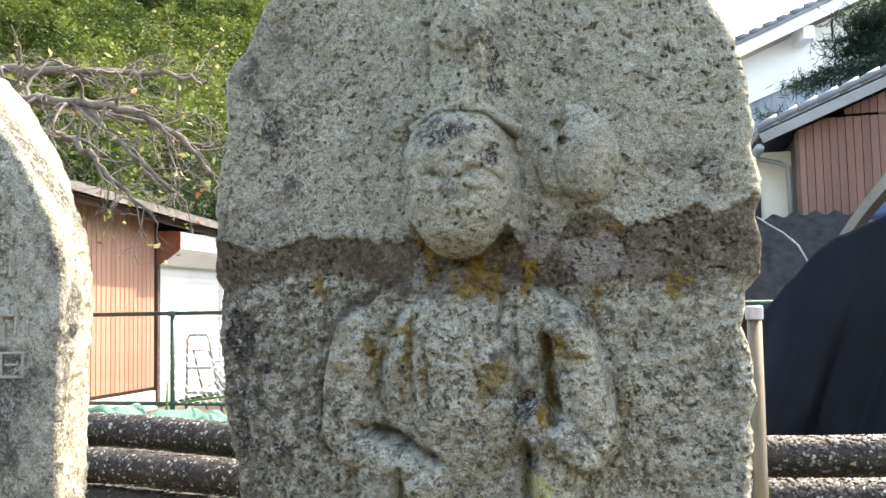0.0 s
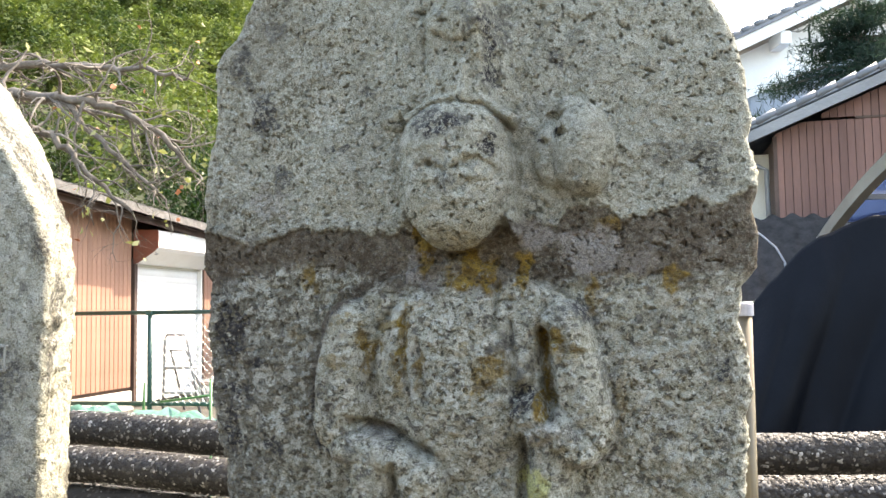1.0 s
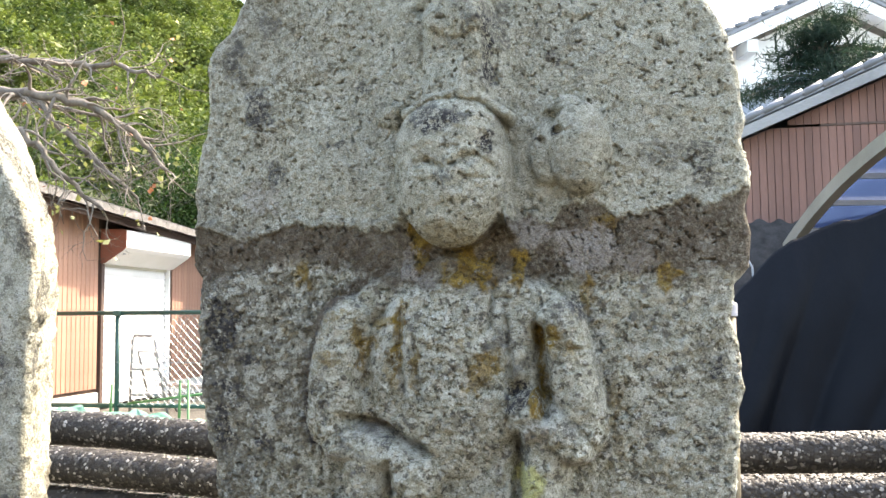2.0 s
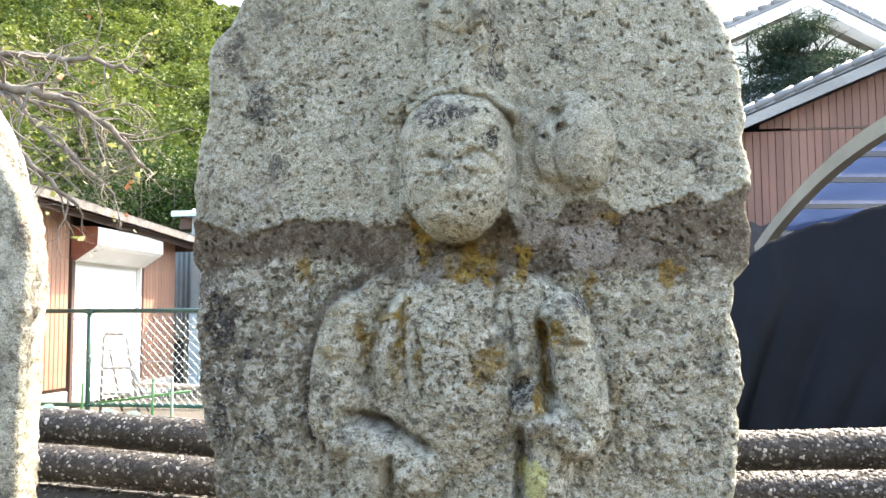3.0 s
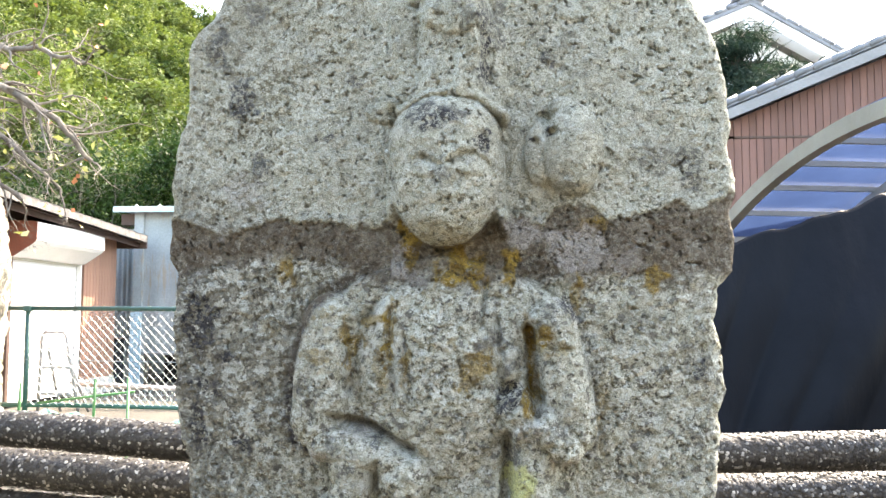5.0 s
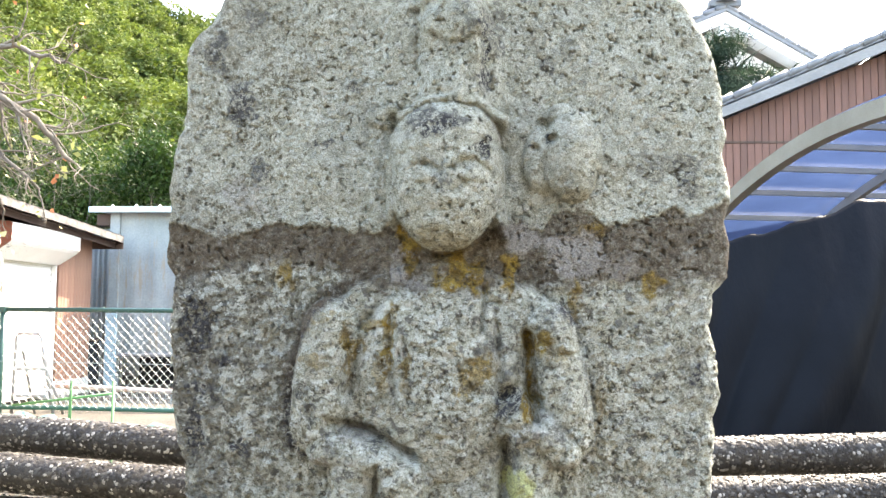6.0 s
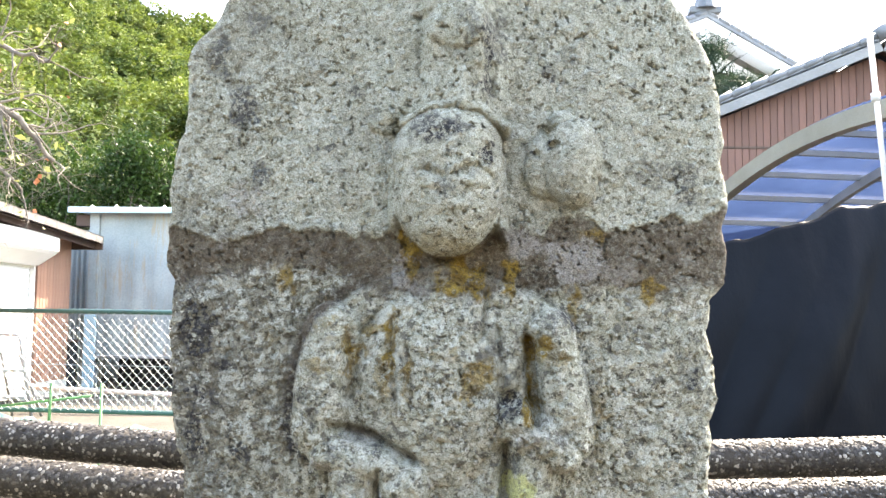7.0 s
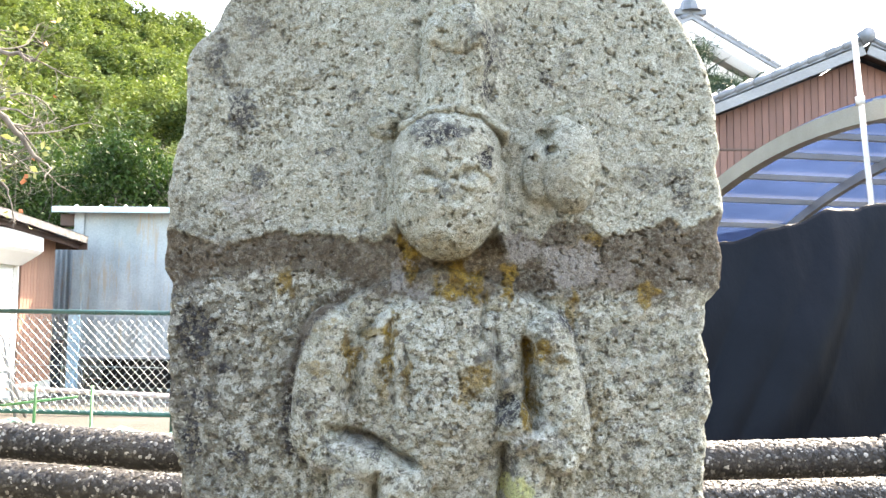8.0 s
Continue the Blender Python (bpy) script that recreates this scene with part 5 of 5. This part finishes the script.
# ---- planting ----
def crown_points(rng, centre, radii, blobs, count, rough=0.25):
    """Leaf places on a crown made of uneven clumps."""
    cs = []
    for _ in range(blobs):
        d = rng.normal(size=3)
        d /= np.linalg.norm(d)
        cs.append((np.array(centre) + d * np.array(radii) * rng.uniform(0.25, 0.8), rng.uniform(0.28, 0.52)))
    out = []
    for c, r in cs:
        n = count // blobs
        d = rng.normal(size=(n, 3))
        d /= np.linalg.norm(d, axis=1)[:, None]
        d[:, 2] = np.where(d[:, 2] < -0.35, -d[:, 2], d[:, 2])
        rad = r * (1 - rough * rng.rand(n) ** 1.5 + 0.12 * rng.normal(size=n))
        out.append(c + d * np.array(radii) * rad[:, None])
    return np.concatenate(out)


def branch(g, rng, p, d, length, r, depth, tips, droop=0.0, kink=0.35, n=6):
    pts, rad = [Vector(p)], [r]
    d = Vector(d).normalized()
    steps = 6
    for k in range(steps):
        d = (d + Vector(rng.normal(size=3)) * kink * 0.45 + Vector((0, 0, -droop))).normalized()
        pts.append(pts[-1] + d * length / steps)
        rad.append(r * (1 - 0.75 * (k + 1) / steps))
        if depth > 0 and k >= 1 and rng.rand() < 0.72:
            e = (d + Vector(rng.normal(size=3)) * 0.75).normalized()
            branch(g, rng, pts[-1], e, length * rng.uniform(0.35, 0.62), rad[-1] * 0.68, depth - 1, tips, droop, kink, max(3, n - 2))
    tips.append(tuple(pts[-1]))
    g.tube(pts, rad, n, False)


def limbs(g, rng, path, r0, r1, depth, tips, twig=0.45):
    pts = [Vector(p) for p in path]
    fine, rad = [], []
    for i in range(len(pts) - 1):
        for k in range(6):
            f = k / 6
            fine.append(pts[i].lerp(pts[i + 1], f) + Vector(rng.normal(size=3)) * 0.010)
            rad.append(r0 + (r1 - r0) * (i + f) / (len(pts) - 1))
    fine.append(pts[-1])
    rad.append(r1)
    g.tube(fine, rad, 8, False)
    for i in range(3, len(fine)):
        for _ in range(1 + int(rng.rand() < 0.15)):
            d = (fine[i] - fine[i - 1]).normalized() * 0.8 + Vector(rng.normal(size=3)) * 0.7
            branch(g, rng, fine[i], d, twig * rng.uniform(0.5, 1.25), max(0.0068, rad[i] * 0.45), depth, tips, 0.05, 0.6, 5)


# old garden tree with crooked bare twigs and few leaves
rng = np.random.RandomState(21)
fruit_tree = thing("garden_tree", (-4.9, 3.5, G), "crooked garden tree, nearly bare, few yellowing leaves", "tree")
g, tips = Geo(), []
limbs(g, rng, [(-4.95, 3.55, G - 0.1), (-4.93, 3.52, 1.4), (-4.85, 3.5, 2.3), (-4.75, 3.52, 3.1)], 0.13, 0.06, 0, tips)
limbs(g, rng, [(-4.87, 3.5, 2.3), (-4.45, 3.42, 2.86), (-3.97, 3.4, 3.00), (-3.52, 3.4, 2.947), (-3.135, 3.4, 2.897), (-2.905, 3.5, 2.826), (-2.67, 3.6, 2.64), (-2.52, 3.7, 2.436)], 0.050, 0.014, 2, tips)
limbs(g, rng, [(-3.30, 3.4, 2.90), (-2.964, 3.4, 2.566), (-2.613, 3.5, 2.225)], 0.024, 0.009, 2, tips, 0.35)
limbs(g, rng, [(-4.90, 3.5, 2.0), (-4.2, 3.3, 2.62), (-3.49, 3.2, 2.694), (-3.24, 3.2, 2.64), (-3.03, 3.2, 2.427), (-2.797, 3.4, 2.15)], 0.042, 0.012, 2, tips, 0.35)
limbs(g, rng, [(-4.76, 3.5, 2.9), (-4.3, 3.6, 3.28), (-3.75, 3.7, 3.26), (-3.37, 3.8, 3.232), (-2.96, 3.8, 3.20), (-2.635, 3.8, 3.10)], 0.040, 0.012, 2, tips)
limbs(g, rng, [(-4.76, 3.5, 2.9), (-4.4, 3.9, 3.15), (-3.9, 4.1, 3.10), (-3.3, 4.2, 2.95), (-2.9, 4.2, 2.75)], 0.030, 0.006, 2, tips)
part("trunk", g, BARK, fruit_tree, "pale crooked trunk and limbs", smooth=True)
tp = np.array(tips)
keep = tp[rng.rand(len(tp)) < 0.07]
part("crown", quads_mesh("crown", keep + rng.normal(size=keep.shape) * 0.02, 0.018 + 0.026 * rng.rand(len(keep)), 5), LEAF_DRY, fruit_tree, "sparse yellow-green leaves")
few = tp[rng.rand(len(tp)) < 0.008]
part("dry_leaves", quads_mesh("dry_leaves", few, 0.03 + 0.015 * rng.rand(len(few)), 6, 1.2), FRUIT, fruit_tree, "orange withered leaves")


def shrub(name, x, y, h, rx, ry, leaves, size, material, label, seed, z0=G):
    rg = np.random.RandomState(seed)
    root = thing(name, (x, y, z0), label, "tree", "trees behind the sheds")
    q, tp_ = Geo(), []
    for k in range(5):
        branch(q, rg, (x + rg.normal() * 0.15, y, z0 - 0.1), (rg.normal() * 0.35, rg.normal() * 0.35, 1), h * 0.85, 0.07, 2, tp_, 0.0, 0.25, 6)
    part("trunk", q, BARK_DARK, root, smooth=True)
    pts = crown_points(rg, (x, y, z0 + h * 0.58), (rx, ry, h * 0.5), 26, leaves)
    part("crown", quads_mesh("crown", pts, size * (0.6 + 0.8 * rg.rand(len(pts))), seed + 1, 2.0), material, root)
    return root


shrub("evergreen_tree", -6.2, 15.6, 4.5, 1.5, 1.3, 26000, 0.045, LEAF_DARK, "dense dark evergreen shrub with glossy leaves", 31)
# dark leaf colour here stands in for the shade behind the bare branches
shrub("evergreen_tree", -8.4, 15.0, 4.0, 1.7, 1.4, 22000, 0.045, LEAF_DARK, "deep green leafy shrub behind the shed roof", 32)
shrub("evergreen_tree", -10.4, 13.5, 4.0, 1.8, 1.5, 22000, 0.045, LEAF_HILL, "leafy green shrub behind the shed", 33)
shrub("evergreen_tree", -4.0, 17.2, 4.4, 1.6, 1.4, 14000, 0.055, LEAF_DARK, "dark evergreen shrub behind the tin store", 34)
shrub("evergreen_tree", -12.8, 12.0, 4.4, 1.9, 1.6, 14000, 0.055, LEAF_HILL, "broad leafy tree at the foot of the hill", 35)
shrub("evergreen_tree", -8.0, 19.0, 4.9, 2.2, 1.8, 18000, 0.055, LEAF_HILL, "yellow-green tree on the slope", 36)

# layered garden pine before the white house
rng = np.random.RandomState(44)
pine = thing("garden_pine", (4.0, 13.0, G), "trained garden pine with flat dark layers and bare curling shoots", "tree")
g, tips = Geo(), []
limbs(g, rng, [(4.1, 13.1, G - 0.1), (4.0, 13.0, 2.5), (3.85, 13.0, 4.4), (3.95, 13.0, 6.0)], 0.16, 0.04, 0, tips)
pads = []
for k in range(44):
    f = rng.rand()
    z = 4.0 + 2.15 * f
    reach = (1.0 - f) * 2.4 + 0.25
    a = rng.uniform(0, 2 * math.pi)
    tip = Vector((3.95 + math.cos(a) * reach, 13.0 + 0.5 * math.sin(a) * reach, z - 0.30 * reach + 0.2))
    base = Vector((3.92, 13.0, z))
    g.tube([base, base.lerp(tip, 0.5) + Vector((0, 0, 0.10)), tip], [0.035, 0.022, 0.008], 5, False)
    for q in np.linspace(0.3, 1.0, 5):
        pads.append(np.array(base.lerp(tip, q)) + rng.normal(size=3) * 0.06)
part("trunk", g, BARK_DARK, pine, smooth=True)
pp = np.repeat(np.array(pads), 110, 0)
pp = pp + rng.normal(size=pp.shape) * np.array([0.17, 0.15, 0.05])
part("crown", quads_mesh("crown", pp, 0.009 + 0.008 * rng.rand(len(pp)), 45, 13.0), NEEDLE, pine, "dark green needle layers")
for k in range(16):
    g, tips = Geo(), []
    branch(g, rng, (3.95 + rng.normal() * 0.5, 13.0, 5.75 - rng.rand() * 0.4), (rng.normal() * 0.6, 0, 1), 0.55, 0.022, 1, tips, 0.0, 0.9, 5)
    part("shoot", g, NEEDLE, pine, "curling upright shoot", smooth=True)

# wooded hill
def hill_h(x, y):
    r = math.hypot(x, y)
    az = math.degrees(math.atan2(x, y))
    tall = float(np.interp(az, [-75, -45, -30, -24, -17, -8, 0, 6], [56, 54, 45, 40.5, 36.5, 24, 6, 0]))
    t = min(1.0, max(0.0, (r - 24) / 166))
    return G + 1.58 * tall * t ** 1.12 + 3.0 * t * noise.noise(Vector((x * 0.03, y * 0.03, 3)))
g = Geo()
def hill_pt(u, v):
    az, r = radians(-80 + 88 * u), 24 + 190 * v
    x, y_ = r * math.sin(az), r * math.cos(az)
    return (x, y_, hill_h(x, y_) - 0.06)
g.grid(hill_pt, 60, 50)
# floor colour is kept dark so gaps between crowns read as shade
hill = part("hill", g, surface("shaded_forest_floor", (0.02, 0.03, 0.012), (0.045, 0.055, 0.02), 0.3, 4, 0.95, relief=0.1), smooth=True)
tagged(hill, "steep hillside under dense woodland", "hill", kind="structure")
rng = np.random.RandomState(91)
P, S = [], []
for k in range(470):
    r = 34 + 158 * rng.rand() ** 0.8
    az = radians(rng.uniform(-50, -11))
    x, y_ = r * math.sin(az), r * math.cos(az)
    h = rng.uniform(4.5, 8.5) * (0.7 + 0.3 * r / 190)
    rad = h * rng.uniform(0.45, 0.62)
    n = 1900 if r < 90 else 1450
    pts = crown_points(rng, (x, y_, hill_h(x, y_) + h * 0.45), (rad, rad, h * 0.55), 13, n, 0.12)
    P.append(pts)
    S.append((0.10 + 0.0016 * r) * (0.6 + 0.8 * rng.rand(len(pts))))
P, S = np.concatenate(P), np.concatenate(S)
wood = part("woodland", quads_mesh("woodland", P, S, 92, 1.6, 0.55), LEAF_HILL)
tagged(wood, "dense sunlit broadleaf woodland covering the hillside", "woodland", kind="stuff")
